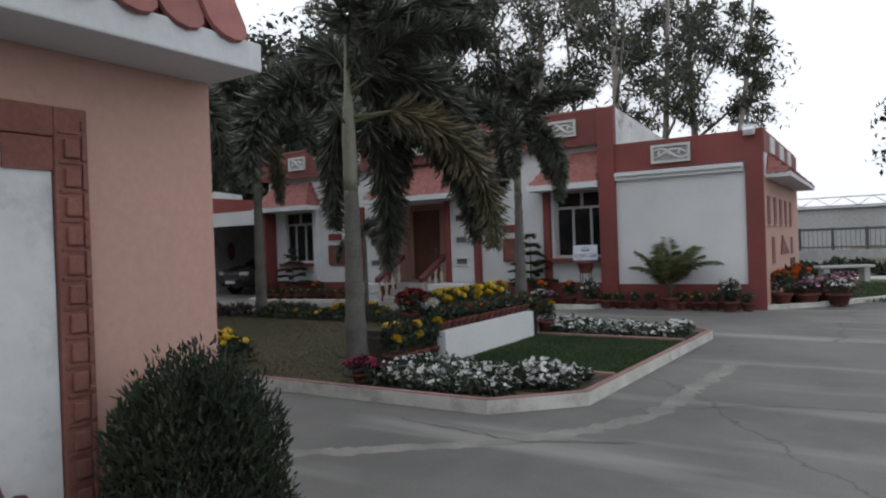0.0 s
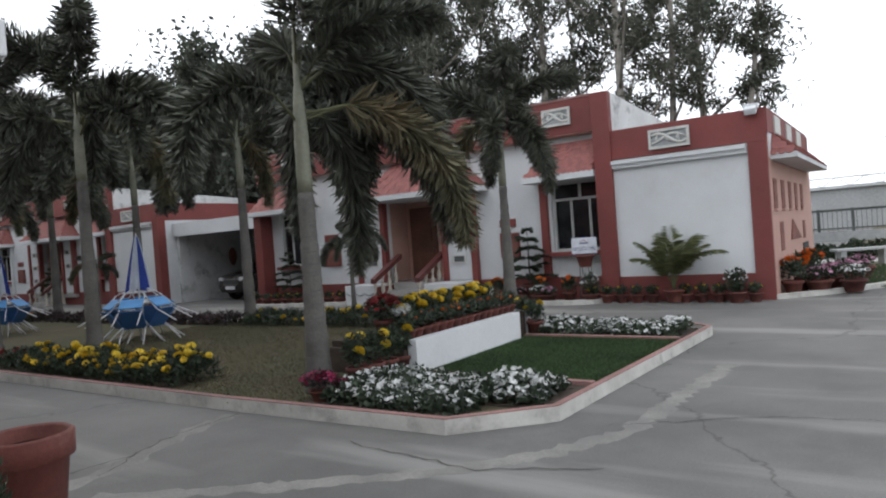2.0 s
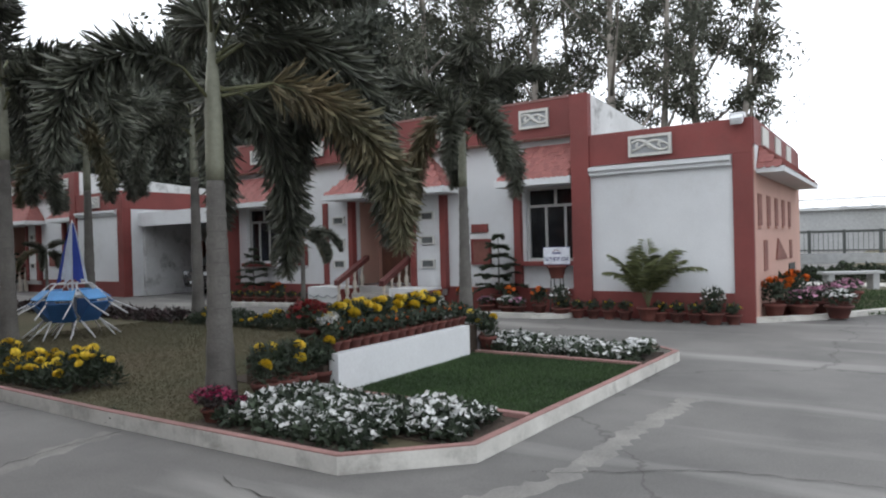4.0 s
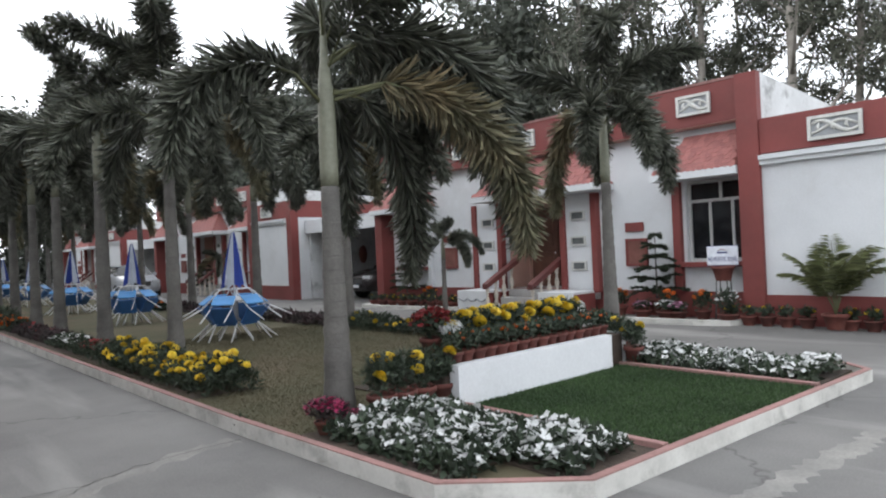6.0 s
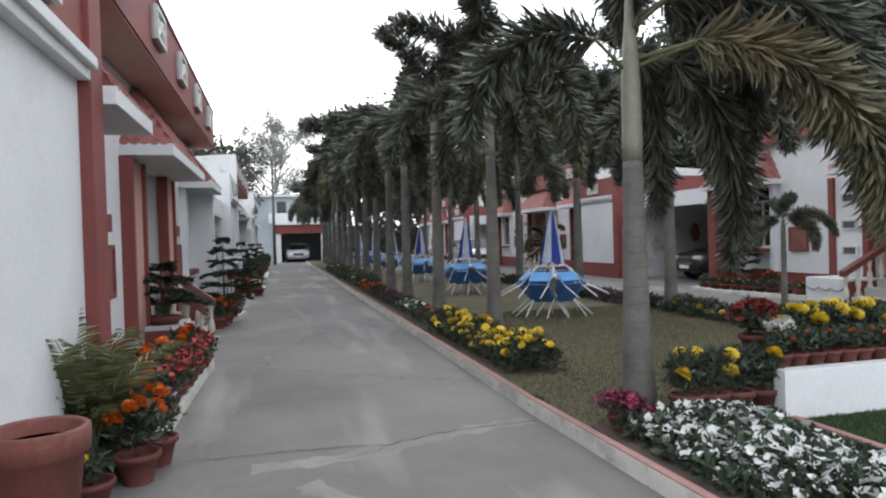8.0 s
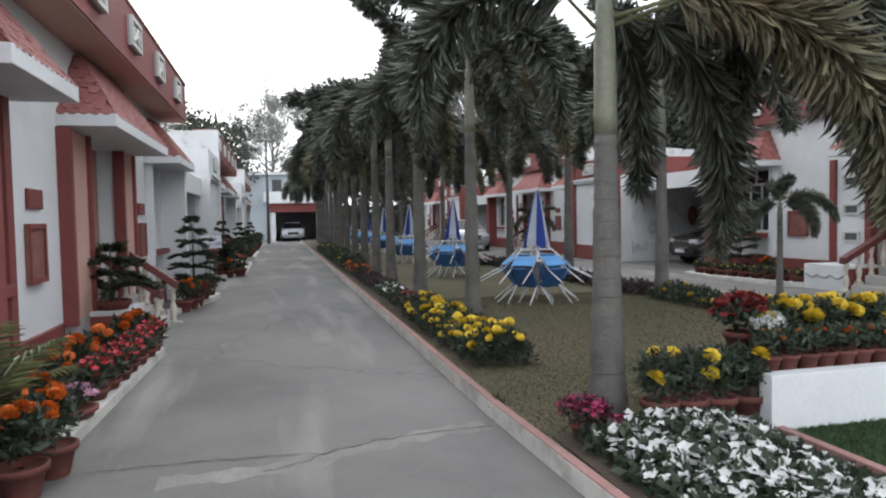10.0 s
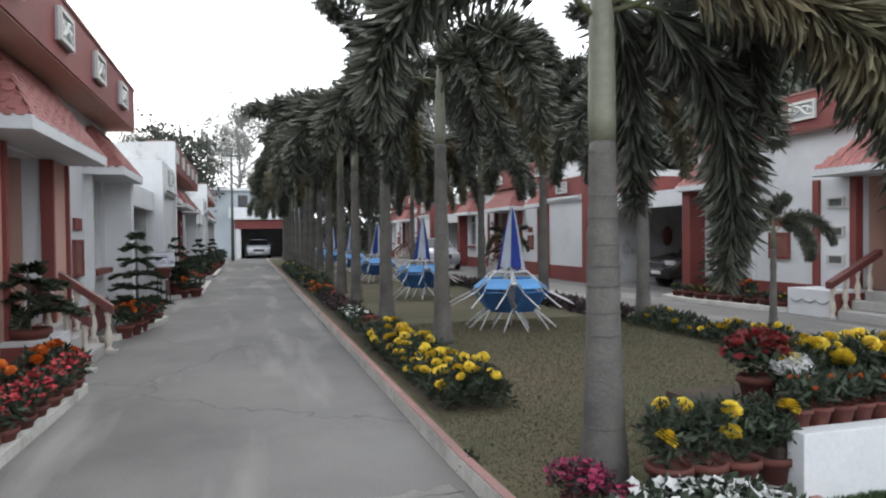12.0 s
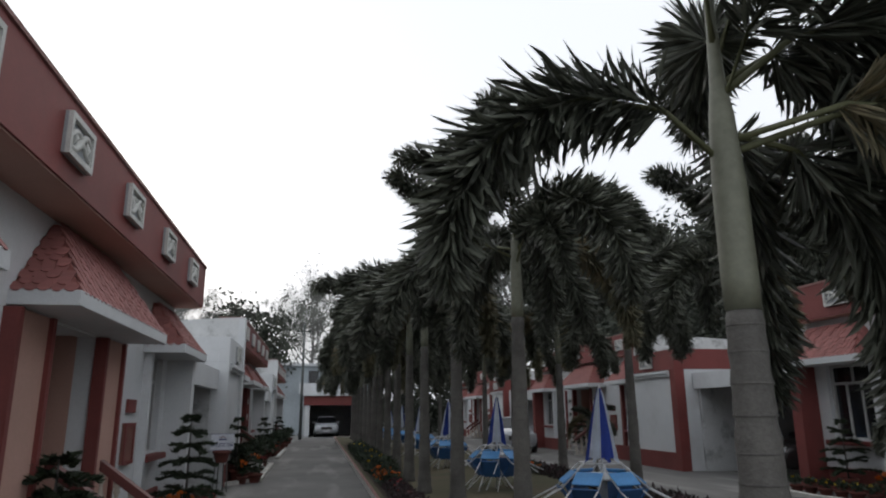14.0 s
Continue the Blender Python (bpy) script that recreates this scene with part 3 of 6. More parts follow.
def stairs(fr, ua, ub, run, floor_z, label):
    """Three steps to a porch with raking red handrails on turned balusters, and low white side walls."""
    st = thing("porch_stairs", label, "stairs", Matrix.Translation(fr.at((ua + ub) / 2, run, 0)))
    n = 3
    for k in range(n):
        part("step", fr.boxes((ua, 0.05, 0.0 if k == 0 else floor_z * k / n + 0.002, ub, run * (n - k) / n + 0.05, floor_z * (k + 1) / n), bevel=0.01), M_STONE, st)
    for u in (ua - 0.09, ub + 0.09):
        bm = bmesh.new()
        p0, p1 = fr.at(u, run + 0.1, 0.58), fr.at(u, 0.0, floor_z + 0.6)
        d = (p1 - p0).normalized()
        up = Vector((0, 0, 1))
        w = Vector((0.075, 0, 0))
        vs = [bm.verts.new(q) for p in (p0 - d * 0.06, p1 + d * 0.05) for q in (p - w, p + w, p + w + up * 0.12, p - w + up * 0.12)]
        for f in ((0, 1, 2, 3), (4, 5, 6, 7), (0, 1, 5, 4), (1, 2, 6, 5), (2, 3, 7, 6), (3, 0, 4, 7)):
            bm.faces.new([vs[i] for i in f])
        part("handrail", bm, M_HANDRAIL, st, "sloping dark red painted handrail")
        part("string_wall", fr.boxes((u - 0.07, 0.05, 0, u + 0.07, run + 0.2, 0.05)), M_STONE, st)
        for k in range(4):
            f = (k + 0.15) / 3.6
            z = 0.05 + floor_z * max(0.0, min(1.0, f)) * 0.92
            b = linked("baluster", BALUSTER, None, st)
            b.matrix_parent_inverse = st.matrix_basis.inverted()
            m = Matrix.Translation(fr.at(u, (run + 0.08) * (1 - f) + 0.03, z - (0.05 if k == 0 else 0)))
            b.matrix_basis = m @ Matrix.Diagonal((1, 1, 0.95, 1))
            if k:
                part("riser_block", fr.boxes((u - 0.055, (run + 0.08) * (1 - f) - 0.03, 0.05, u + 0.055, (run + 0.08) * (1 - f) + 0.09, z)), M_BALUSTER, st)
    return st


def side_wall_low(fr, u0, u1, v0, v1, h, label):
    """A low white garden wall with a carved garland line, holding soil."""
    w = thing("garland_wall", label, "wall", Matrix.Translation(fr.at((u0 + u1) / 2, v1, 0)))
    part("wall_body", fr.boxes((u0, v0, 0, u1, v1, h), bevel=0.008), M_WHITE, w)
    part("cheek", fr.boxes((u0 - 0.015, v0, 0, u0 - 0.003, v1 - 0.01, h - 0.05), (u1 + 0.003, v0, 0, u1 + 0.015, v1 - 0.01, h - 0.05)), M_RED, w, "dark red painted end of the wall")
    bm = bmesh.new()
    for j in range(3):
        pts = []
        for k in range(9):
            f = (j + k / 8) / 3
            pts.append(fr.at(u0 + 0.05 + (u1 - u0 - 0.1) * f, v1 + 0.004, h * 0.62 - 0.06 * math.sin(math.pi * k / 8)))
        tube(bm, pts, [0.02] * 9, 5)
    part("garland", bm, M_ORNGREY, w)
    return w


def bungalow(x0, y0, side, s, label, near=True, corner=None, tower=None, end=None, pw=0.07, P=0.5, block=None, over=0.27, porch=(6.15, 9.8, 0.75), u_lo=0.0, wing=None):
    """A single-storey bungalow front: panel block, pilasters, windows with tiled hoods, porch and red parapet."""
    fr = Front(x0, y0, side, s)
    h = thing("bungalow", label, "house", Matrix.Translation(fr.at(8, 0, 0)))
    depth, u_hi = -6.0, 14.1
    block = block or M_RED
    corner, tower, end = corner or M_RED, tower or M_RED, end or M_RED
    holes = [(3.25, 4.55, 1.07, 2.62), (12.3, 13.5, 1.1, 2.62), (7.45, 9.4, 0.5, 2.6)]
    part("front_wall", wall_with_holes(fr, 3.181, u_hi, 0.5, 3.6, -0.22, 0.0, holes), M_WHITE, h)
    part("plinth", fr.boxes((3.21, -0.22, 0, 6.3, 0.05, 0.5), (10.6, -0.22, 0, u_hi - 0.35, 0.05, 0.5), (6.3, -0.22, 0, 10.6, 0.0, 0.5)), M_RED, h, "dark red painted plinth")
    part("rear_walls", fr.boxes((0.35, depth, 0, u_hi, depth + 0.2, 3.6), (u_hi - 0.2, depth + 0.2, 0, u_hi, -0.222, 3.6)), M_WHITE, h)
    part("roof", fr.boxes((0.3, depth, 3.3, u_hi, -0.222, 3.42)), M_STONE, h)
    # Added dark walls stand in for the unlit rooms behind the front.
    part("room_shade_wall", fr.boxes((3.0, -1.6, 0.5, 7.0, -1.5, 3.28)), M_DARK, h)
    part("room_shade_wall", fr.boxes((9.8, -1.6, 0.5, u_hi - 0.22, -1.5, 3.28)), M_DARK, h)
    # panel block
    part("panel_block", fr.boxes((u_lo, depth, 0, u_lo + 0.2, P - 0.01, 2.9), (u_lo + 0.2, P - 0.2, 0.5, 2.95, P, 2.9)), M_WHITE, h)
    part("panel_plinth", fr.boxes((u_lo + 0.2, P - 0.2, 0, 2.95, P + 0.03, 0.5)), M_RED, h)
    part("corner_pilaster", fr.boxes((u_lo - 0.02, P - 0.25, 0, u_lo + 0.3, P + 0.05, 2.9)), corner, h)
    part("block_parapet", fr.boxes((u_lo - 0.02, P - 0.2, 2.9, 2.87, P + 0.05, 3.5), (u_lo - 0.02, depth, 2.9, u_lo + 0.18, P - 0.2, 3.5), bevel=0.01), block, h)
    part("cornice", fr.boxes((u_lo + 0.32, P, 2.79, 2.87, P + 0.14, 2.87), (u_lo + 0.32, P, 2.71, 2.87, P + 0.09, 2.79), bevel=0.008), M_WHITE, h, "white moulded cornice strip")
    part("tower_pilaster", fr.boxes((2.87, P - 0.1, 0, 3.24, P + 0.09, 4.33), bevel=0.01), tower, h, "tall painted pilaster")
    part("return_wall", fr.boxes((3.0, -0.22, 0, 3.18, P - 0.1, 3.4)), M_WHITE, h)
    bm = bmesh.new()
    a, b = (2.89, 3.08)
    q = [(P - 0.1, 3.4), (P - 0.1, 4.34), (-5.6, 3.98), (-5.6, 3.4)]
    lo = [bm.verts.new(fr.at(a, v, z)) for v, z in q]
    hi = [bm.verts.new(fr.at(b, v, z)) for v, z in q]
    bm.faces.new(lo)
    bm.faces.new(hi)
    for i in range(4):
        bm.faces.new((lo[i], lo[(i + 1) % 4], hi[(i + 1) % 4], hi[i]))
    part("gable_parapet", bm, M_OLDWHITE, h, "weathered white parapet side with black streaks")
    ornament(h, fr, 1.3, 2.08, P + 0.05, 3.0, 3.38)
    # main parapet on a soffit
    part("parapet", fr.boxes((3.24, -0.12, 3.62, u_hi, over, 4.36)), M_RED, h)
    part("coping", fr.boxes((3.24, -0.2, 4.36, u_hi, over + 0.02, 4.4)), M_KERBRED, h)
    part("end_parapet", fr.boxes((u_hi - 0.2, -6.0, 3.62, u_hi, -0.12, 4.36)), M_OLDWHITE, h)
    part("soffit", fr.boxes((3.24, 0.0, 3.602, u_hi, over - 0.02, 3.618)), M_PINK, h)
    for u in (4.15, 6.25, 8.35, 10.45, 12.55):
        ornament(h, fr, u - 0.33, u + 0.33, over, 3.82, 4.2)
    for u0, u1 in ((3.25, 4.55), (12.3, 13.5)):
        window(h, fr, u0, u1, 1.07, 2.62, -0.16, 0.73)
    part("window_pilaster", fr.boxes((4.62, 0.0, 0.5, 4.78, 0.12, 2.62)), M_RED, h)
    part("window_pilaster", fr.boxes((12.05, 0.0, 0.5, 12.18, 0.12, 2.62)), M_WHITE, h)
    part("end_pilaster", fr.boxes((u_hi - 0.26, -0.3, 0, u_hi + 0.05, 0.45, 2.62)), end, h)
    hood(h, fr, 3.26, 4.95, 0.62, 2.76, 3.45, 0.5, near, inset0=0.03)
    hood(h, fr, 11.9, u_hi + 0.1, 0.62, 2.76, 3.45, 0.4, near)
    for u, w in ((5.65, 0.25), (11.36, 0.29)):
        part("square_relief", fr.boxes((u - 0.7 * w, 0, 1.71, u + w, 0.04, 1.9), bevel=0.01), M_RED, h)
        o = part("panel_relief", fr.boxes((u - w, 0, 1.0, u + w, 0.04, 1.57), bevel=0.01), M_BROWN, h, "carved terracotta relief panel")
        part("panel_frame", fr.boxes((u - w, 0.04, 1.0, u + w, 0.06, 1.05), (u - w, 0.04, 1.52, u + w, 0.06, 1.57), (u - w, 0.04, 1.05, u - w + 0.05, 0.06, 1.52), (u + w - 0.05, 0.04, 1.05, u + w, 0.06, 1.52)), M_RED, o)
    # porch
    hood(h, fr, porch[0], porch[1], porch[2], 2.76, 3.55, 0.85, near)
    for u0, u1 in ((6.64, 7.45), (9.4, 10.25)):
        part("porch_wing", fr.boxes((u0, 0.0, 0.5, u1, 0.1, 2.6)), wing or M_WHITE, h)
        for z in (1.03, 1.58, 2.14) if wing is None else ():
            vent(h, fr, (u0 + u1) / 2, z, 0.1)
    for u in (6.6, 7.45, 9.4, 10.27):
        part("porch_pilaster", fr.boxes((u - pw, 0.0, 0.45, u + pw, 0.1 + pw, 2.6)), M_RED, h)
    for r in ((7.3, -1.1, 0.5, 7.45, -0.222, 3.2), (9.4, -1.1, 0.5, 9.55, -0.222, 3.2), (7.45, -1.1, 0.5, 9.4, -0.95, 3.2)):
        part("porch_wall", fr.boxes(r), M_PINK, h, "pink painted porch recess wall")
    part("porch_ceiling", fr.boxes((7.45, -0.95, 2.62, 9.4, -0.222, 2.7)), M_WHITE, h)
    part("porch_floor", fr.boxes((6.6, -0.95, 0.36, 10.3, -0.222, 0.498), (6.6, -0.222, 0.3, 10.3, 0.1, 0.495)), M_STONE, h)
    d = part("door", fr.boxes((8.4, -0.95, 0.5, 9.25, -0.89, 2.45)), M_DOOR, h, "brown wooden entrance door")
    part("door_panel", fr.boxes((8.55, -0.89, 0.65, 9.15, -0.87, 1.35), (8.55, -0.89, 1.5, 9.15, -0.87, 2.3), bevel=0.008), M_DOOR, d)
    part("door_handle", fr.boxes((8.44, -0.89, 1.3, 8.48, -0.83, 1.36)), M_CHROME, d)
    return h, fr


A, FA = bungalow(-1.92, 15.0, -1, 1.0, "white and dark red bungalow with tiled hoods and a porch")
stairs(FA, 7.75, 8.95, 0.95, 0.5, "three stone steps with red handrails up to the porch")
side_wall_low(FA, 9.12, 10.15, 0.2, 0.95, 0.5, "low white wall with carved garland beside the porch steps")
side_wall_low(FA, 6.62, 7.58, 0.2, 0.95, 0.5, "low white wall with carved garland beside the porch steps")
L, FL = bungalow(-2.68, 1.42, 1, 0.897, "pink and white bungalow with red parapet along the lane", corner=M_PINK, end=M_WHITE, pw=0.045, over=0.5, porch=(6.6, 10.5, 0.6), u_lo=-0.545, P=0.44, wing=M_PINK)
stairs(FL, 8.4, 9.75, 0.6, 0.5, "red and stone porch steps with raking handrails beside the lane")
side_wall_low(FL, 7.27, 8.22, 0.06, 0.55, 0.52, "low white wall with carved garland beside the porch steps")
# further bungalows along both sides
for k, (x0, y0, sd) in enumerate(((-19.2, 1.42, 1), (-34.8, 1.42, 1), (-20.9, 15.0, -1), (-40.0, 15.0, -1))):
    hb, fb = bungalow(x0, y0, sd, 0.92 if sd > 0 else 1.0, "white and red bungalow further along the row", near=False, over=0.5 if sd > 0 else 0.27, porch=(6.6, 10.5, 0.6) if sd > 0 else (6.15, 9.8, 0.75), block=M_WHITE if sd > 0 else None, corner=M_WHITE if sd > 0 else None, tower=M_WHITE if sd > 0 else None, end=M_WHITE if sd > 0 else None)
    stairs(fb, 7.75, 8.95, 0.7, 0.5, "porch steps with red handrails of a further bungalow")

# pink end walls
def end_wall(x, y_in, y_out, depth, z_hood, label, arches):
    """The pink gable-end wall of a bungalow that faces +x."""
    sgn = 1 if y_out > y_in else -1
    w = thing("pink_end_wall", label, "wall", pose(x, y_in, 0), kind="structure")
    y0, y1 = sorted((y_out, y_in))
    part("wall_body", boxes((x - 0.12, y0, 0, x, y1, 3.0)), M_PINK, w)
    return w


end_A = end_wall(-1.895, 20.9, 14.55, 6, 2.6, "pink end wall with arched niches and a tiled hood", True)
end_L = end_wall(-2.145, -4.4, 1.915, 6, 2.3, "pink end wall with a white framed panel beside the drive", True)


def end_hood(parent, x, y0, y1, out, ze, zt, near_size):
    """A tiled hood along a wall that faces +x."""
    slab = part("tiled_hood", boxes((x, y0, ze - 0.1, x + out, y1, ze), bevel=0.008), M_WHITE, parent, "white hood slab with red fish-scale tiles")
    bm = bmesh.new()
    e, ins = 0.02, 0.3
    pts = [(x, y0 + e, ze - 0.01), (x + out - e, y0 + e, ze - 0.01), (x + out - e, y1 - e, ze - 0.01), (x, y1 - e, ze - 0.01), (x, y0 + ins, zt), (x + 0.05, y0 + ins, zt), (x + 0.05, y1 - ins, zt), (x, y1 - ins, zt)]
    v = [bm.verts.new(p) for p in pts]
    for f in ((0, 1, 2, 3), (4, 5, 6, 7), (0, 1, 5, 4), (1, 2, 6, 5), (2, 3, 7, 6), (3, 0, 4, 7)):
        bm.faces.new([v[i] for i in f])
    part("tile_bed", bm, M_TILEBED, slab)
    slope_tiles(slab, (pts[1], pts[2], pts[6], pts[5]), near_size)
    slope_tiles(slab, (pts[0], pts[1], pts[5], pts[4]), near_size)
    slope_tiles(slab, (pts[2], pts[3], pts[7], pts[6]), near_size)
    return slab


end_hood(end_A, -1.89, 14.68, 20.4, 0.45, 2.66, 3.05, 0.15)
end_hood(end_L, -2.145, -3.6, 1.93, 0.27, 2.2, 2.68, 0.17)

# ---- palms ----


def frond_mesh(name, length, e0, e1, seed, mat, dense=1.0):
    """A bushy foxtail frond: a drooping stalk along +x with leaflets all round it."""
    rng = np.random.default_rng(seed)
    n = 26
    el = np.radians(e0 + (e1 - e0) * np.linspace(0, 1, n) ** 0.8)
    step = length / (n - 1)
    P = np.zeros((n, 3))
    sway = rng.normal() * 0.12
    for i in range(1, n):
        a = sway * (i / n)
        P[i] = P[i - 1] + step * np.array([math.cos(el[i]) * math.cos(a), math.cos(el[i]) * math.sin(a), math.sin(el[i])])
    T = np.gradient(P, axis=0)
    T /= np.linalg.norm(T, axis=1)[:, None]
    m = int(1150 * dense * length / 2.4)
    t = 0.18 + 0.82 * rng.uniform(0, 1, m) ** 0.9
    i = t * (n - 1)
    lo = np.minimum(i.astype(int), n - 2)
    f = (i - lo)[:, None]
    pos, tan = P[lo] * (1 - f) + P[lo + 1] * f, T[lo] * (1 - f) + T[lo + 1] * f
    around = frames_of(tan, rng.uniform(0, 6.28, m))
    lean = np.radians(rng.uniform(35, 72, m))
    d = np.cos(lean)[:, None] * tan + np.sin(lean)[:, None] * around[:, :, 0]
    d[:, 2] -= 0.3
    ln = (0.37 * np.sin(np.pi * (0.12 + 0.8 * t)) ** 0.6) * rng.uniform(0.75, 1.15, m)
    w = 0.0031 * rng.uniform(0.7, 1.3, m)
    R = frames_of(d, rng.uniform(0, 6.28, m))
    tv = np.array([(0, 0, 0), (1, 0.4, 0), (0.55, 0.8, -0.06), (0, 1, -0.16), (-0.55, 0.8, -0.06), (-1, 0.4, 0)])
    loc = tv[None] * np.stack([w, ln, ln], 1)[:, None, :]
    V = np.einsum("nij,nkj->nki", R, loc) + pos[:, None, :]
    F = np.array([(0, 1, 2, 3), (0, 3, 4, 5)])[None] + (np.arange(m) * 6)[:, None, None]
    ob = soup(name, V.reshape(-1, 3), F.reshape(-1, 4), mat)
    me = ob.data
    bpy.data.objects.remove(ob)
    bm = tube(bmesh.new(), [tuple(p) for p in P[::5]] + [tuple(P[-1])], [0.019, 0.016, 0.013, 0.01, 0.007, 0.005, 0.003][: len(P[::5]) + 1], 5)
    rm = bpy.data.meshes.new(name + "_stalk")
    bm.to_mesh(rm)
    bm.free()
    rm.materials.append(M_RACHIS)
    return me, rm


FRONDS = [frond_mesh("frond", ln, e0, e1, 11 + k, M_OLDFROND if old else M_FROND) for k, (ln, e0, e1, old) in enumerate(((2.3, 72, -98, 0), (2.4, 46, -86, 0), (2.7, 38, -92, 0), (2.2, 84, -15, 0), (2.8, 36, -92, 1), (2.5, 60, -88, 0)))]


def palm(height, shaft, r0, r1, fronds, seed, label, group="", scale=1.0, plan=()):
    """A palm: ringed tapering trunk, smooth crownshaft and bushy drooping fronds."""
    rng = np.random.default_rng(seed)
    p = thing("palm_tree", label, "palm tree", group=group)
    prof = []
    n = 34
    for k in range(n + 1):
        f = k / n
        r = r0 * (1 - f) + r1 * f + 0.3 * r0 * math.exp(-f * 9) + 0.003 * rng.normal()
        prof.append((r * (1.0 + (0.035 if k % 2 else 0)), height * f))
    part("trunk", lathe(prof, 14), M_TRUNK, p)
    zs = np.cumsum(rng.uniform(0.10, 0.17, 60)) + 0.25
    for z in zs[zs < height * 0.98]:
        f = z / height
        r = (r0 * (1 - f) + r1 * f + 0.3 * r0 * math.exp(-f * 9)) * 1.035
        part("ring_scar", lathe([(r, z), (r + 0.003, z + 0.004), (r, z + 0.009)], 14, cap=False), M_RING, p)
    part("crownshaft", lathe([(r1 * 1.0, height), (r1 * 1.04, height + 0.15), (r1 * 0.98, height + shaft * 0.55), (r1 * 0.75, height + shaft * 0.85), (r1 * 0.5, height + shaft), (r1 * 0.36, height + shaft * 1.25), (r1 * 0.2, height + shaft * 1.6), (r1 * 0.05, height + shaft * 1.9)], 12), M_SHAFT, p)
    for k in range(fronds):
        kind = (4 if k % 7 == 6 else (k * 2 + 1) % 4 if k % 3 else (0, 5, 3)[k // 3 % 3])
        yaw = k * 2.399 + rng.normal() * 0.25
        if plan:
            kind, yaw = plan[k][0], radians(plan[k][1])
        me, rm = FRONDS[kind]
        z = height + shaft * (0.62 + 0.6 * (k / fronds))
        m = Matrix.Translation((0, 0, z)) @ Matrix.Rotation(yaw, 4, "Z") @ Matrix.Rotation(rng.normal() * 0.14, 4, "Y") @ Matrix.Scale(scale * rng.uniform(0.85, 1.1), 4)
        fo = linked("frond", me, None, p)
        fo.matrix_basis = m
        st = linked("stalk", rm, None, fo)
        st.matrix_parent_inverse = Matrix()
    return p


def placed(template, poses):
    """Sets the template at the first pose and copies of it at the others."""
    template.matrix_basis = poses[0]
    bpy.context.view_layer.update()
    return [template] + [copy_thing(template, m) for m in poses[1:]]


big_palm = palm(2.05, 1.1, 0.125, 0.078, 11, 5, "tall grey-trunked foxtail palm with a green crownshaft in the flower bed", "foxtail palms", plan=((0, -95), (2, 72), (4, 60), (2, 105), (1, 140), (3, 20), (5, 78), (0, 100), (3, 150), (3, 60), (3, -40)))
big_palm.matrix_basis = pose(-4.95, 5.97, 0.06)
tall_palm = palm(2.25, 1.0, 0.105, 0.06, 9, 8, "grey-trunked foxtail palm near the porch steps", "foxtail palms", scale=0.8)
tall_palm.matrix_basis = pose(-5.05, 10.28, 0.05, 0, 0, 75)
row_palm = palm(2.55, 0.95, 0.105, 0.07, 10, 21, "grey-trunked foxtail palm in the garden row", "foxtail palms", scale=1.0)
rows = []
for k, x in enumerate((-10.4, -13.6, -16.8, -19.3, -22.0, -24.8, -27.6, -30.4, -33.2, -36, -39, -42, -45, -48)):
    rows.append(pose(x, (6.55, 6.4, 6.34)[min(k, 2)], 0.06, 0, 0, 47 * k % 360) @ Matrix.Scale(1.09 + 0.05 * math.sin(3.1 * k), 4))
for k, x in enumerate((-11.4, -15.4, -19.6, -24, -28, -33, -38, -43)):
    rows.append(pose(x, 10.4, 0.06, 0, 0, 83 * k % 360 + 20) @ Matrix.Scale(1.03, 4))
placed(row_palm, rows)
young_palm = palm(1.3, 0.3, 0.05, 0.035, 7, 31, "young slender palm with light green fronds", "young palms", scale=0.36)
placed(young_palm, [pose(-8.4, 10.35, 0.06), pose(-17.3, 10.35, 0.06, 0, 0, 120) @ Matrix.Scale(0.9, 4)])

# ---- trees ----


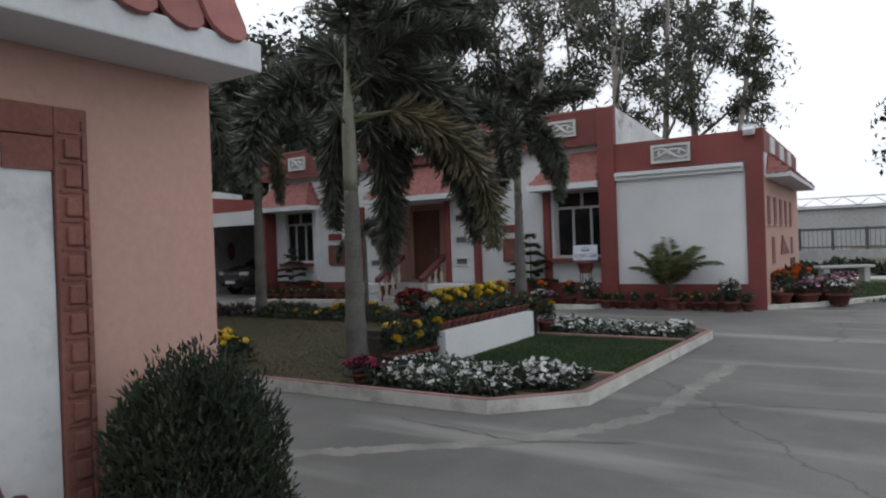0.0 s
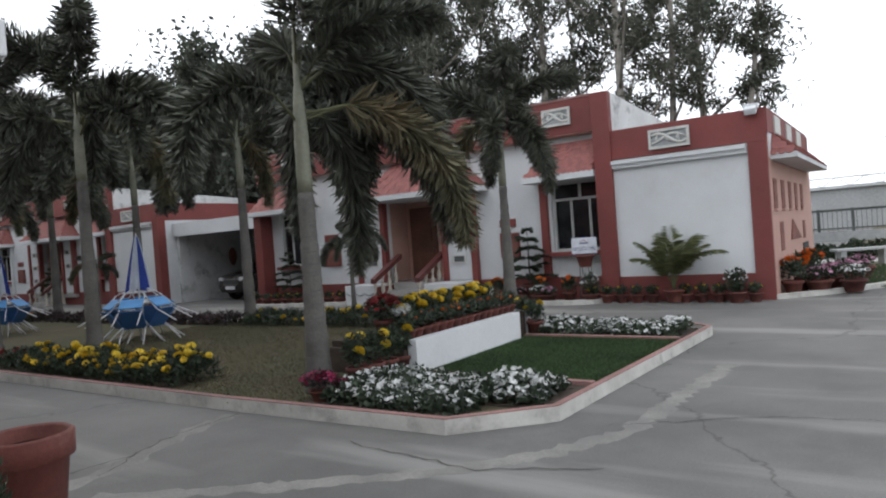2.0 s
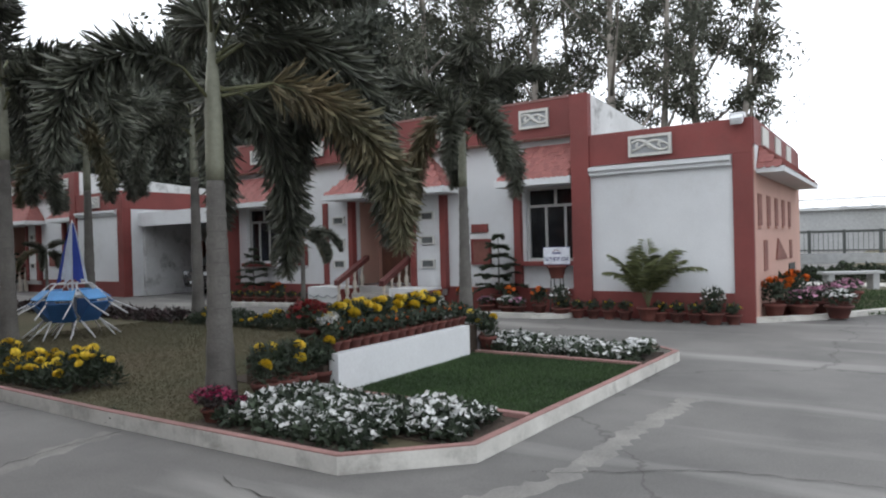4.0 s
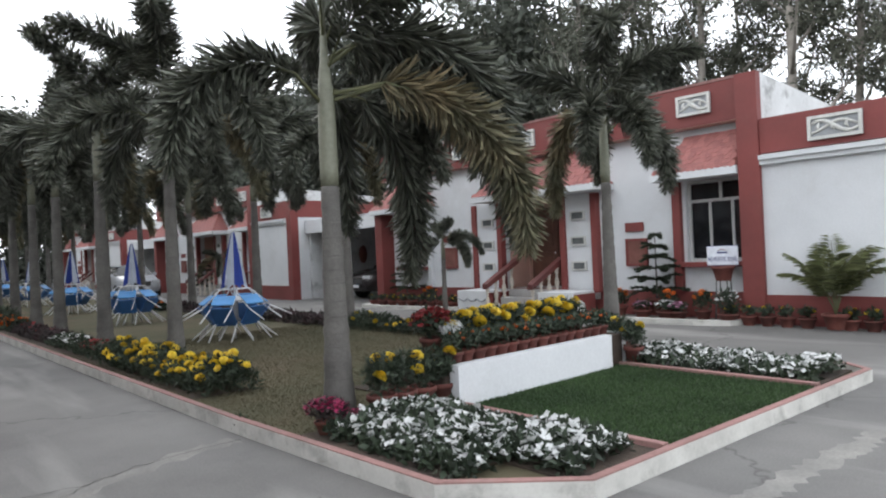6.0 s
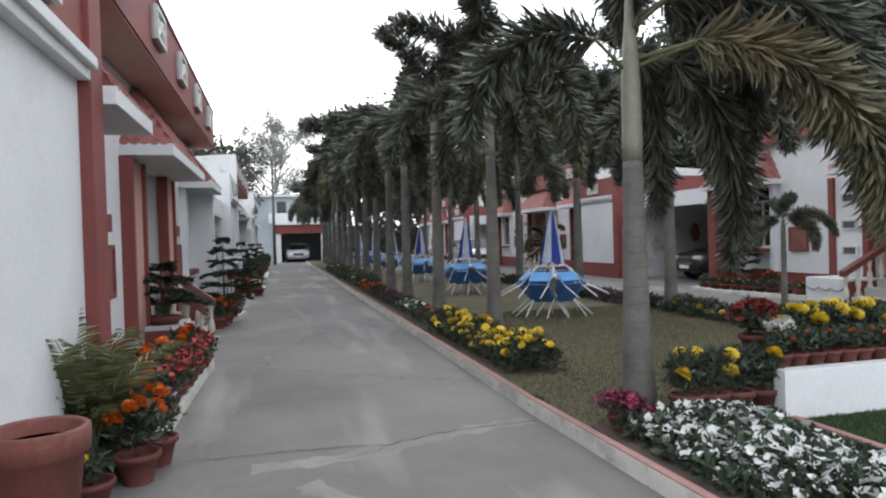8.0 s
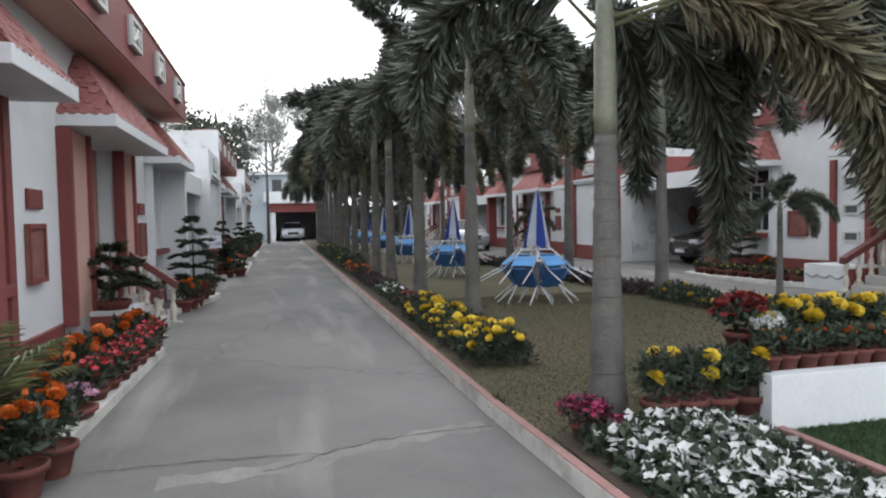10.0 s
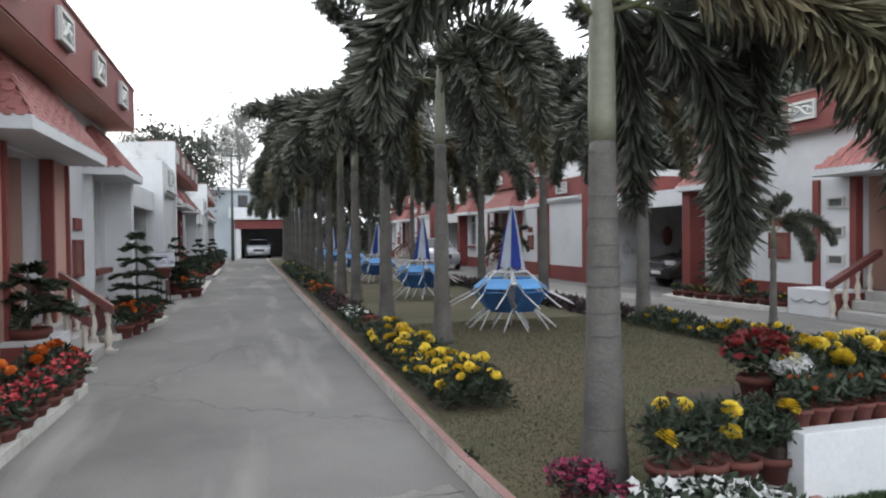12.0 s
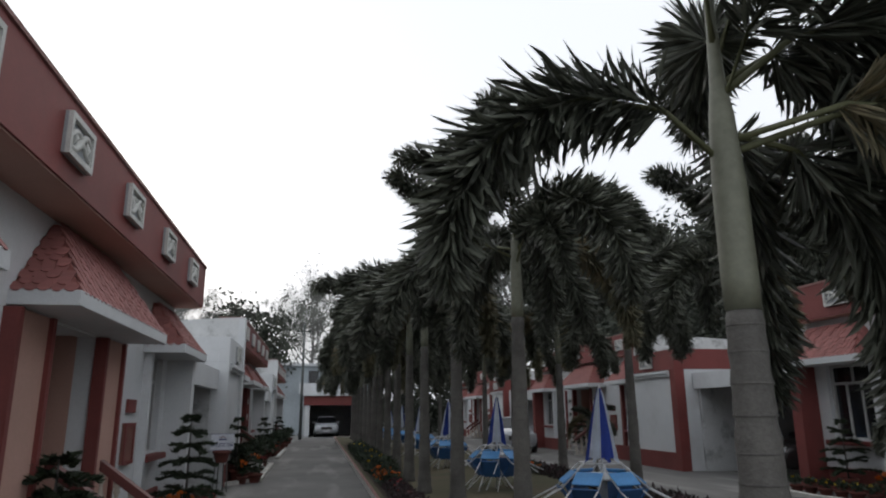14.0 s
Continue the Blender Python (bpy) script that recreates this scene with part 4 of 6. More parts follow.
def tree(name, height, spread, seed, label, leaf_mat, bark, leaves=5000, leaf=0.22, clear=0.35, lean=(0, 0), narrow=0.35, r0=0.2, forks=7, clump=0.75, hang=-0.6, twigs=0):
    """A tree: tapered trunk, forking limbs and a crown of many small leaves in uneven clumps."""
    rng = np.random.default_rng(seed)
    tr = thing(name, label, "tree")
    bm = bmesh.new()
    pts = [np.array([lean[0] * f + 0.25 * math.sin(3 * f + seed), lean[1] * f + 0.2 * math.sin(4 * f + seed * 2), height * 0.92 * f]) for f in np.linspace(0, 1, 9)]
    tube(bm, pts, list(np.linspace(r0, r0 * 0.18, 9)), 8)
    tips = []
    for k in range(forks):
        f = clear + (0.96 - clear) * (k + rng.uniform(0, 0.8)) / forks
        i = f * 8
        a = pts[int(i)] + (pts[min(8, int(i) + 1)] - pts[int(i)]) * (i - int(i))
        yaw = k * 2.4 + rng.normal() * 0.4
        ln = spread * (1.15 - 0.6 * f) * rng.uniform(0.7, 1.15)
        d = np.array([math.cos(yaw), math.sin(yaw), rng.uniform(0.5, 1.2)])
        q = [a, a + d * ln * 0.4, a + d * ln * 0.75 + np.array([0, 0, 0.1 * ln]), a + d * ln + np.array([0, 0, 0.25 * ln])]
        tube(bm, q, [r0 * 0.42 * (1 - f * 0.5), r0 * 0.28 * (1 - f * 0.5), r0 * 0.15, r0 * 0.05], 6)
        tips += [q[2], q[3]]
        for j in range(4):
            b0 = q[1] + (q[3] - q[1]) * rng.uniform(0, 0.9)
            d2 = rand_dirs(rng, 1, 0.5)[0] * ln * rng.uniform(0.3, 0.55)
            tube(bm, [b0, b0 + d2 * 0.5, b0 + d2 + np.array([0, 0, 0.1])], [r0 * 0.12, r0 * 0.07, r0 * 0.025], 5)
            tips += [b0 + d2 * 0.7, b0 + d2]
    tips.append(pts[-1])
    for q in tips:
        for j in range(twigs):
            e = q + rand_dirs(rng, 1, 0.4)[0] * spread * rng.uniform(0.12, 0.26)
            tube(bm, [q, (q + e) / 2 + rng.normal(size=3) * 0.05, e], [r0 * 0.05, r0 * 0.035, r0 * 0.015], 4)
    part("trunk", bm, bark, tr)
    tips = np.array(tips)
    who = rng.integers(0, len(tips), leaves)
    size = clump * spread * 0.33 * rng.uniform(0.5, 1.3, len(tips))
    off = rng.normal(size=(leaves, 3)) * size[who][:, None] * np.array([1, 1, 0.75]) * 0.6
    pos = tips[who] + off
    R = frames_of(rand_dirs(rng, leaves, hang), rng.uniform(0, 6.28, leaves))
    s = leaf * rng.uniform(0.6, 1.4, leaves)
    V, F = scattered(np.array(LEAF_V) * np.array([narrow, 1, 1]), LEAF_F, pos, R, np.stack([s, s, s], 1))
    soup("crown", V, F, leaf_mat, tr)
    return tr


gum_a = tree("eucalyptus_tree", 17, 3.6, 1, "tall pale-trunked eucalyptus with sparse drooping leaves behind the bungalows", M_TREELEAF, M_BARK, 8000, 0.24, 0.25, (0.8, 0), 0.3, 0.24, 10, 0.55, twigs=2)
gum_b = tree("eucalyptus_tree", 15, 3.0, 2, "tall pale-trunked eucalyptus with sparse drooping leaves behind the bungalows", M_TREELEAF, M_BARK, 7000, 0.24, 0.3, (-0.9, 0.3), 0.3, 0.2, 9, 0.55, twigs=2)
deep = tree("dense_tree", 13, 4.6, 3, "dense dark green tree behind the bungalow roofs", M_DEEPLEAF, M_BARK, 16000, 0.4, 0.15, (0, 0), 0.5, 0.3, 12, 1.1, 0.0)
placed(gum_a, [pose(-9.3, 27, 0), pose(-6.4, 31, 0, 0, 0, 260) @ Matrix.Scale(0.95, 4), pose(-13, 28, 0, 0, 0, 80), pose(-16.5, 26.5, 0, 0, 0, 200), pose(-20, 29, 0, 0, 0, 140)])
placed(gum_b, [pose(-11.6, 31, 0), pose(-7.6, 28.5, 0, 0, 0, 160), pose(-15, 30, 0, 0, 0, 100), pose(-18.5, 31, 0, 0, 0, 220), pose(-23, 28, 0, 0, 0, 20)])
placed(deep, [pose(-20.5, 25.5, 0) @ Matrix.Scale(0.85, 4), pose(-25.5, 26, 0, 0, 0, 90), pose(-15.0, 25.5, 0, 0, 0, 40) @ Matrix.Scale(0.56, 4), pose(-11.0, 26, 0, 0, 0, 130) @ Matrix.Scale(0.5, 4), pose(-33, 30, 0, 0, 0, 60), pose(-30, 25, 0, 0, 0, 170), pose(-35, 27, 0, 0, 0, 250), pose(-40, 25, 0, 0, 0, 30), pose(-46, 27, 0, 0, 0, 110), pose(-53, 25, 0, 0, 0, 200), pose(-16.5, 29.5, 0, 0, 0, 300) @ Matrix.Scale(0.75, 4)])
lone = tree("lone_eucalyptus_tree", 13.5, 1.0, 6, "slender leaning eucalyptus with two pale trunks", M_TREELEAF, M_BARK, 1300, 0.26, 0.5, (1.6, 0), 0.3, 0.17, 7, 0.9)
lone.matrix_basis = pose(-5.4, 28.5, 0)
lone_b = tree("lone_eucalyptus_tree", 9.5, 1.0, 9, "slender leaning eucalyptus with two pale trunks", M_TREELEAF, M_BARK, 1000, 0.26, 0.55, (1.3, 0), 0.3, 0.13, 6, 0.9)
lone_b.matrix_basis = pose(-4.9, 28.8, 0)
field_tree = tree("field_tree", 11, 3.6, 12, "broad dark tree standing beyond the field", M_DEEPLEAF, M_BARK, 6000, 0.4, 0.35, (0, 0), 0.5, 0.25, 9, 0.9, 0.0)
field_tree.matrix_basis = pose(2.9, 46, 0) @ Matrix.Scale(0.85, 4)
# Haze is painted into this tree's pale leaf and bark colours.
lane_tree = tree("bare_rain_tree", 15, 6.5, 15, "wide thinly leaved tree in haze-paled colours at the lane's end", M_HAZYLEAF, M_HAZYBARK, 15000, 0.22, 0.3, (0, 0), 0.5, 0.35, 22, 0.5, 0.3, twigs=5)
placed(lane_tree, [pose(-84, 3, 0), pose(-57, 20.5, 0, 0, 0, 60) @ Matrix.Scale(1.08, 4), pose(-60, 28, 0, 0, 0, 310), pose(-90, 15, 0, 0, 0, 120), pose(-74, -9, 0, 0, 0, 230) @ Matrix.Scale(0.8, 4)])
lane_dark = tree("dark_lane_tree", 9, 3.6, 18, "dark rounded tree behind the lane's bungalows", M_DEEPLEAF, M_BARK, 7000, 0.4, 0.2, (0, 0), 0.5, 0.25, 10, 1.0, 0.0)
placed(lane_dark, [pose(-62, -1.5, 0), pose(-60, 11, 0, 0, 0, 90) @ Matrix.Scale(1.2, 4), pose(-66, 20, 0, 0, 0, 200) @ Matrix.Scale(1.4, 4)])

# ---- tables with tipped chairs and folded umbrellas ----
tipped = thing("garden_chair", "blue garden chair with white tube legs tipped against the table", "chair", group="chairs tipped on the garden tables")


def build_tipped_chair(c):
    """Stands at +x of the table, tipped forward so that its back lies on the table and its legs point outwards."""
    m = pose(0.72, 0, 0.015, 0, -52, 0)
    # The seat shows its underside, so it takes the shaded blue.
    part("seat", moved(boxes((-0.02, -0.2, 0.43, 0.4, 0.2, 0.455), bevel=0.01), m), M_SEATSHADE, c)
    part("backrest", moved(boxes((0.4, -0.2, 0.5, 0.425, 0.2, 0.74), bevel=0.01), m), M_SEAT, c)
    for y in (-0.19, 0.19):
        part("front_leg", moved(tube(bmesh.new(), [(0.02, y, 0.44), (0.0, y * 1.08, 0.0)], [0.012, 0.012], 7), m), M_STEEL, c)
        part("rear_leg", moved(tube(bmesh.new(), [(0.38, y, 0.44), (0.47, y * 1.08, 0.0)], [0.012, 0.012], 7), m), M_STEEL, c)
    part("back_hoop", moved(tube(bmesh.new(), [(0.38, -0.19, 0.44), (0.42, -0.2, 0.8), (0.43, -0.15, 0.9), (0.43, 0.15, 0.9), (0.42, 0.2, 0.8), (0.38, 0.19, 0.44)], [0.012] * 6, 7), m), M_STEEL, c)


build_tipped_chair(tipped)
table = thing("garden_table", "round white garden table with splayed tube legs on the lawn", "table", group="garden tables")
part("tabletop", lathe([(0.44, 0.70), (0.46, 0.71), (0.46, 0.735), (0.44, 0.745)], 28), M_PLASTIC, table)
part("table_hub", lathe([(0.07, 0.3), (0.07, 0.70)], 10), M_STEEL, table)
for k in range(4):
    a = k * math.pi / 2 + 0.4
    part("leg", tube(bmesh.new(), [(0.05 * math.cos(a), 0.05 * math.sin(a), 0.42), (0.42 * math.cos(a), 0.42 * math.sin(a), 0.0)], [0.014, 0.014], 7), M_STEEL, table)
umb = thing("folded_umbrella", "closed blue and white parasol standing in the table", "umbrella", group="garden parasols")
part("pole", lathe([(0.018, 0.0), (0.018, 1.95), (0.006, 2.0)], 8), M_STEEL, umb)


def folded_gore(k, n, z0, z1, r):
    bm = bmesh.new()
    prev = None
    for j in range(9):
        f = j / 8
        z = z1 + (z0 - z1) * f
        rad = r * (0.12 + 0.88 * f ** 0.85)
        ring = []
        for i in range(5):
            a = 2 * math.pi * (k + i / 4) / n
            fold = (1.0 if i in (0, 4) else 0.72 if i in (1, 3) else 1.2)
            drop = 0.08 * f * (1 if i == 2 else 0)
            ring.append(bm.verts.new((rad * fold * math.cos(a), rad * fold * math.sin(a), z - drop)))
        if prev:
            for i in range(4):
                bm.faces.new((prev[i], prev[i + 1], ring[i + 1], ring[i]))
        prev = ring
    for f in bm.faces:
        f.smooth = True
    return bm


for k in range(6):
    part("canopy_gore", folded_gore(k, 6, 0.98, 1.94, 0.2), M_BLUE if k % 2 else M_CANVAS, umb, "blue canvas gore" if k % 2 else "white canvas gore")
spots = [(-11.7, 8.1), (-17.3, 8.02), (-23.2, 8.02), (-29.4, 8.1), (-35.2, 8.1), (-41, 8.1)]
Z_T = 0.068
placed(table, [pose(x, y, Z_T, 0, 0, 20 * k) for k, (x, y) in enumerate(spots)])
placed(umb, [pose(x, y, Z_T, 0.8 * math.sin(k), 1.2, 35 + 40 * k) for k, (x, y) in enumerate(spots)])
chairs = []
for k, (x, y) in enumerate(spots):
    for j in range(6):
        chairs.append(pose(x, y, Z_T, 0, 0, 60 * j + 12 * k + 15 + 5 * math.sin(j * 5 + k)))
placed(tipped, chairs)

# ---- flowers, pots and hedges ----


def pom_template():
    """A pom-pom flower head: a domed core under three rings of ruffled petals."""
    V, F = [], []
    rng = np.random.default_rng(5)
    for ring, (n, r, z, w, droop) in enumerate(((15, 0.95, -0.08, 0.24, -0.2), (15, 1.0, 0.16, 0.24, -0.02), (13, 0.84, 0.4, 0.23, 0.04), (10, 0.6, 0.58, 0.22, 0.08), (6, 0.32, 0.68, 0.2, 0.1))):
        for k in range(n):
            a = 2 * math.pi * (k + 0.5 * (ring % 2)) / n + rng.normal() * 0.06
            ca, sa = math.cos(a), math.sin(a)
            i = len(V)
            r0, rr = r * 0.25, r * rng.uniform(0.88, 1.1)
            for rad, side, h in ((r0, -w * 0.4, z - 0.12), (r0, w * 0.4, z - 0.12), (rr * 0.9, w, z + 0.1), (rr, 0, z + droop), (rr * 0.9, -w, z + 0.1)):
                V.append((rad * ca - side * sa, rad * sa + side * ca, h))
            F += [(i, i + 1, i + 2), (i, i + 2, i + 3), (i, i + 3, i + 4)]
    return np.array(V), F


POM_V, POM_F = pom_template()
a5 = np.linspace(0, 2 * np.pi, 11)[:-1]
STAR_V = np.vstack([[(0, 0, -0.25)], np.stack([np.cos(a5) * np.where(np.arange(10) % 2 == 0, 1, 0.7), np.sin(a5) * np.where(np.arange(10) % 2 == 0, 1, 0.7), 0.1 + 0.12 * np.sin(a5 * 3)], 1)])
STAR_F = [(0, 1 + k, 1 + (k + 1) % 10) for k in range(10)]


def up_frames(rng, n, tilt):
    """Rotations that keep z near up, with some tilt."""
    d = rand_dirs(rng, n, 0) * tilt
    z = np.array([[0, 0, 1.0]]) + d
    z /= np.linalg.norm(z, axis=1)[:, None]
    x = np.cross(np.stack([np.cos(rng.uniform(0, 6.28, n)), np.sin(rng.uniform(0, 6.28, n)), np.zeros(n)], 1), z)
    x /= np.linalg.norm(x, axis=1)[:, None]
    y = np.cross(z, x)
    return np.stack([x, y, z], 2)


def foliage(rng, n, spot, size, narrow, up=0.5):
    pos = spot(n)
    R = frames_of(rand_dirs(rng, n, up), rng.uniform(0, 6.28, n))
    s = size * rng.uniform(0.6, 1.3, n)
    return scattered(np.array(LEAF_V) * np.array([narrow, 1, 1]), LEAF_F, pos, R, np.stack([s, s, s], 1))


def clump(parent, rng, spot, top, leaves, leaf, narrow, leaf_mat, blooms, kind, bloom_r, bloom_mat, tilt=0.6):
    V, F = foliage(rng, leaves, spot, leaf, narrow)
    o = soup("foliage", V, F, leaf_mat, parent)
    if blooms:
        pos = top(blooms)
        R = up_frames(rng, blooms, tilt)
        s = bloom_r * (1.05 if kind == "pom" else 1.0) * rng.uniform(0.7, 1.2, blooms)
        tv, tf = (POM_V, POM_F) if kind == "pom" else (STAR_V, STAR_F)
        V, F = scattered(tv, tf, pos, R, np.stack([s, s, s], 1))
        soup("blossoms", V, F, bloom_mat, parent)["kind"] = "stuff"
    return o


def strip_spot(rng, a, b, width, z0, h):
    """Random places in a rounded hedge between two ground points."""
    a, b = np.array(a, float), np.array(b, float)
    d = (b - a) / np.linalg.norm(b - a)
    nrm = np.array([-d[1], d[0]])

    def spot(n):
        t = rng.uniform(0, 1, n)
        w = rng.uniform(-1, 1, n)
        lump = 0.75 + 0.25 * np.sin(t * np.linalg.norm(b - a) * 5.3) * np.sin(t * np.linalg.norm(b - a) * 2.1 + 1)
        z = z0 + h * lump * np.sqrt(np.maximum(0, 1 - w * w * 0.8)) * rng.uniform(0.0, 1, n) ** 0.5
        p = a + (b - a) * t[:, None] + nrm * (w * width / 2)[:, None]
        return np.column_stack([p, z])

    def top(n):
        t = rng.uniform(0, 1, n)
        w = rng.uniform(-0.95, 0.95, n)
        lump = 0.75 + 0.25 * np.sin(t * np.linalg.norm(b - a) * 5.3) * np.sin(t * np.linalg.norm(b - a) * 2.1 + 1)
        z = z0 + h * lump * np.sqrt(np.maximum(0, 1 - w * w * 0.8)) + 0.02 * rng.normal(size=n)
        p = a + (b - a) * t[:, None] + nrm * (w * width / 2)[:, None]
        return np.column_stack([p, z])

    return spot, top


def flower_strip(name, label, category, a, b, width, z0, h, density, leaf, narrow, leaf_mat, blooms, kind, br, bloom_mat, seed, tilt=0.6):
    rng = np.random.default_rng(seed)
    t = thing(name, label, category, pose((a[0] + b[0]) / 2, (a[1] + b[1]) / 2, z0))
    spot, top = strip_spot(rng, a, b, width, z0, h)
    area = math.dist(a, b) * width
    clump(t, rng, spot, top, int(area * density), leaf, narrow, leaf_mat, blooms, kind, br, bloom_mat, tilt)
    return t


flower_strip("white_petunia_bed", "dense bed of white petunias with dark green leaves", "flower bed", (-4.5, 6.08), (-2.95, 6.12), 1.15, 0.08, 0.2, 2600, 0.075, 0.55, M_LEAF, 460, "star", 0.042, M_PETAL, 1, 0.65)
flower_strip("white_petunia_bed", "dense bed of white petunias with dark green leaves", "flower bed", (-3.2, 6.35), (-2.5, 6.4), 0.75, 0.08, 0.18, 2600, 0.075, 0.55, M_LEAF, 190, "star", 0.042, M_PETAL, 2, 0.65)
flower_strip("white_petunia_bed", "far bed of white petunias beside the small lawn", "flower bed", (-4.4, 9.97), (-2.35, 9.97), 0.85, 0.08, 0.2, 2300, 0.075, 0.55, M_LEAF, 640, "star", 0.042, M_PETAL, 3, 0.65)
flower_strip("yellow_marigold_bed", "leafy marigolds with large yellow heads along the kerb", "flower bed", (-6.75, 5.83), (-10.6, 5.8), 0.62, 0.07, 0.4, 4300, 0.078, 0.28, M_LEAF, 115, "pom", 0.052, M_YELLOW, 4)
flower_strip("red_flower_bed", "low red flowers with dark leaves along the kerb", "flower bed", (-10.9, 5.8), (-12.6, 5.8), 0.5, 0.07, 0.27, 1700, 0.08, 0.4, M_LEAF, 60, "star", 0.045, M_CRIMSON, 5)
flower_strip("cream_flower_bed", "low pale flowers along the kerb", "flower bed", (-12.7, 5.8), (-14.3, 5.8), 0.5, 0.07, 0.27, 1700, 0.08, 0.4, M_LEAF, 55, "star", 0.045, M_PETAL, 6)
flower_strip("crimson_flower_bed", "low crimson flowers along the kerb", "flower bed", (-14.4, 5.8), (-18.0, 5.8), 0.5, 0.07, 0.25, 1500, 0.09, 0.4, M_PURPLELEAF, 40, "star", 0.045, M_CRIMSON, 7)
flower_strip("orange_marigold_bed", "orange marigolds along the kerb", "flower bed", (-18.2, 5.8), (-20.6, 5.8), 0.55, 0.07, 0.3, 1500, 0.09, 0.4, M_LEAF, 60, "pom", 0.05, M_ORANGE, 8)
flower_strip("green_border", "low green shrubs along the kerb", "shrub", (-21, 5.9), (-34, 5.9), 0.8, 0.07, 0.45, 700, 0.13, 0.4, M_LEAF, 30, "pom", 0.05, M_YELLOW, 9)
flower_strip("marigold_hedge", "low dark hedge dotted with yellow marigolds", "hedge", (-6.2, 10.25), (-11.3, 10.25), 0.5, 0.07, 0.36, 2600, 0.08, 0.3, M_LEAF, 48, "pom", 0.05, M_YELLOW, 10)
flower_strip("purple_hedge", "low purplish dark hedge at the lawn's edge", "hedge", (-11.6, 10.2), (-22, 10.2), 0.5, 0.07, 0.26, 900, 0.12, 0.4, M_PURPLELEAF, 0, "pom", 0.05, M_YELLOW, 11)
flower_strip("orange_border", "orange flowers at the far edge of the lawn", "flower bed", (-20.2, 9.8), (-22.2, 9.8), 0.6, 0.07, 0.3, 900, 0.1, 0.4, M_LEAF, 45, "pom", 0.05, M_ORANGE, 12)


def pot_profile(r, h):
    return [(r * 0.66, 0.0), (r * 0.92, h * 0.78), (r * 1.06, h * 0.8), (r * 1.08, h * 0.98), (r * 1.0, h), (r * 0.9, h * 0.98), (r * 0.86, h * 0.88), (0.02, h * 0.88)]


def potted(name, label, r, h, plant_h, plant_r, leaves, leaf, narrow, leaf_mat, blooms, kind, br, bloom_mat, seed, group="", stretch=1.0):
    """A terracotta pot with a leafy flowering plant."""
    rng = np.random.default_rng(seed)
    t = thing(name, label, "potted plant", group=group)
    pot = part("pot", lathe(pot_profile(r, h), 18, cap=False), M_POT, t)
    part("pot_base", lathe([(r * 0.64, 0.002), (r * 0.66, 0.012)], 18), M_POT, pot)

    def spot(n):
        d = rand_dirs(rng, n, 0.35)
        q = d * (rng.uniform(0, 1, n) ** 0.4)[:, None] * np.array([plant_r, plant_r, plant_h * 0.5])
        return q + np.array([0, 0, h + plant_h * 0.48])

    def top(n):
        d = rand_dirs(rng, n, 1.0)
        d[:, 2] = np.abs(d[:, 2])
        return d * np.array([plant_r, plant_r, plant_h * 0.52]) + np.array([0, 0, h + plant_h * 0.5])

    clump(t, rng, spot, top, leaves, leaf, narrow, leaf_mat, blooms, kind, br, bloom_mat)
    return t


mari = potted("potted_marigold", "terracotta pot of yellow chrysanthemums with dark leaves", 0.125, 0.22, 0.34, 0.15, 480, 0.078, 0.27, M_LEAF, 2, "pom", 0.058, M_YELLOW, 20, "four pots of yellow chrysanthemums")
placed(mari, [pose(-4.58 + 0.01 * k, 6.16 + 0.215 * k, 0.085, 0, 0, 70 * k) for k in range(4)])
small = potted("potted_orange_marigold", "small terracotta pot of orange marigolds on the white wall", 0.085, 0.13, 0.17, 0.1, 150, 0.075, 0.35, M_LEAF, 3, "pom", 0.027, M_ORANGE, 21, "row of small pots on the wall")
placed(small, [pose(-4.52 - 0.01 * (k % 2), 6.96 + 0.155 * k, 0.432, 0, 0, 50 * k) for k in range(16)])
mum = potted("potted_yellow_chrysanthemum", "terracotta pot of large yellow chrysanthemums on the raised bed", 0.10, 0.15, 0.3, 0.16, 440, 0.078, 0.28, M_LEAF, 7, "pom", 0.065, M_YELLOW, 22, "yellow chrysanthemums on the raised bed")
placed(mum, [pose(-4.84 - 0.05 * (k % 2), 7.28 + 0.225 * k, 0.43, 0, 0, 65 * k) for k in range(9)])
crim = potted("potted_crimson_flower", "dense crimson potted plant beside the raised bed", 0.16, 0.28, 0.36, 0.27, 420, 0.1, 0.4, M_LEAF, 170, "star", 0.05, M_CRIMSON, 23, "crimson pots")
placed(crim, [pose(-4.98, 7.1, 0.43) @ Matrix.Scale(0.78, 4), pose(-4.75, 10.05, 0.08, 0, 0, 90) @ Matrix.Scale(0.8, 4), pose(-5.35, 9.45, 0.43, 0, 0, 200) @ Matrix.Scale(0.75, 4)])
whit = potted("potted_white_flower", "pot of shaggy white chrysanthemums", 0.12, 0.2, 0.3, 0.15, 160, 0.09, 0.35, M_LEAF, 60, "star", 0.06, M_PETAL, 24, "white pots")
placed(whit, [pose(-4.76, 7.16, 0.43) @ Matrix.Scale(0.75, 4), pose(-4.95, 9.38, 0.43)])
mag = potted("potted_magenta_flower", "low pot of magenta flowers beside the palm", 0.13, 0.16, 0.22, 0.24, 320, 0.08, 0.4, M_PURPLELEAF, 110, "star", 0.035, M_MAGENTA, 25, "magenta pots")
placed(mag, [pose(-4.6, 5.62, 0.07) @ Matrix.Scale(0.75, 4), pose(-4.42, 5.8, 0.08, 0, 0, 120) @ Matrix.Scale(0.65, 4)])
yel2 = copy_thing(mari, pose(-4.55, 9.72, 0.08) @ Matrix.Scale(0.95, 4))
copy_thing(mari, pose(-4.8, 9.83, 0.08, 0, 0, 80))
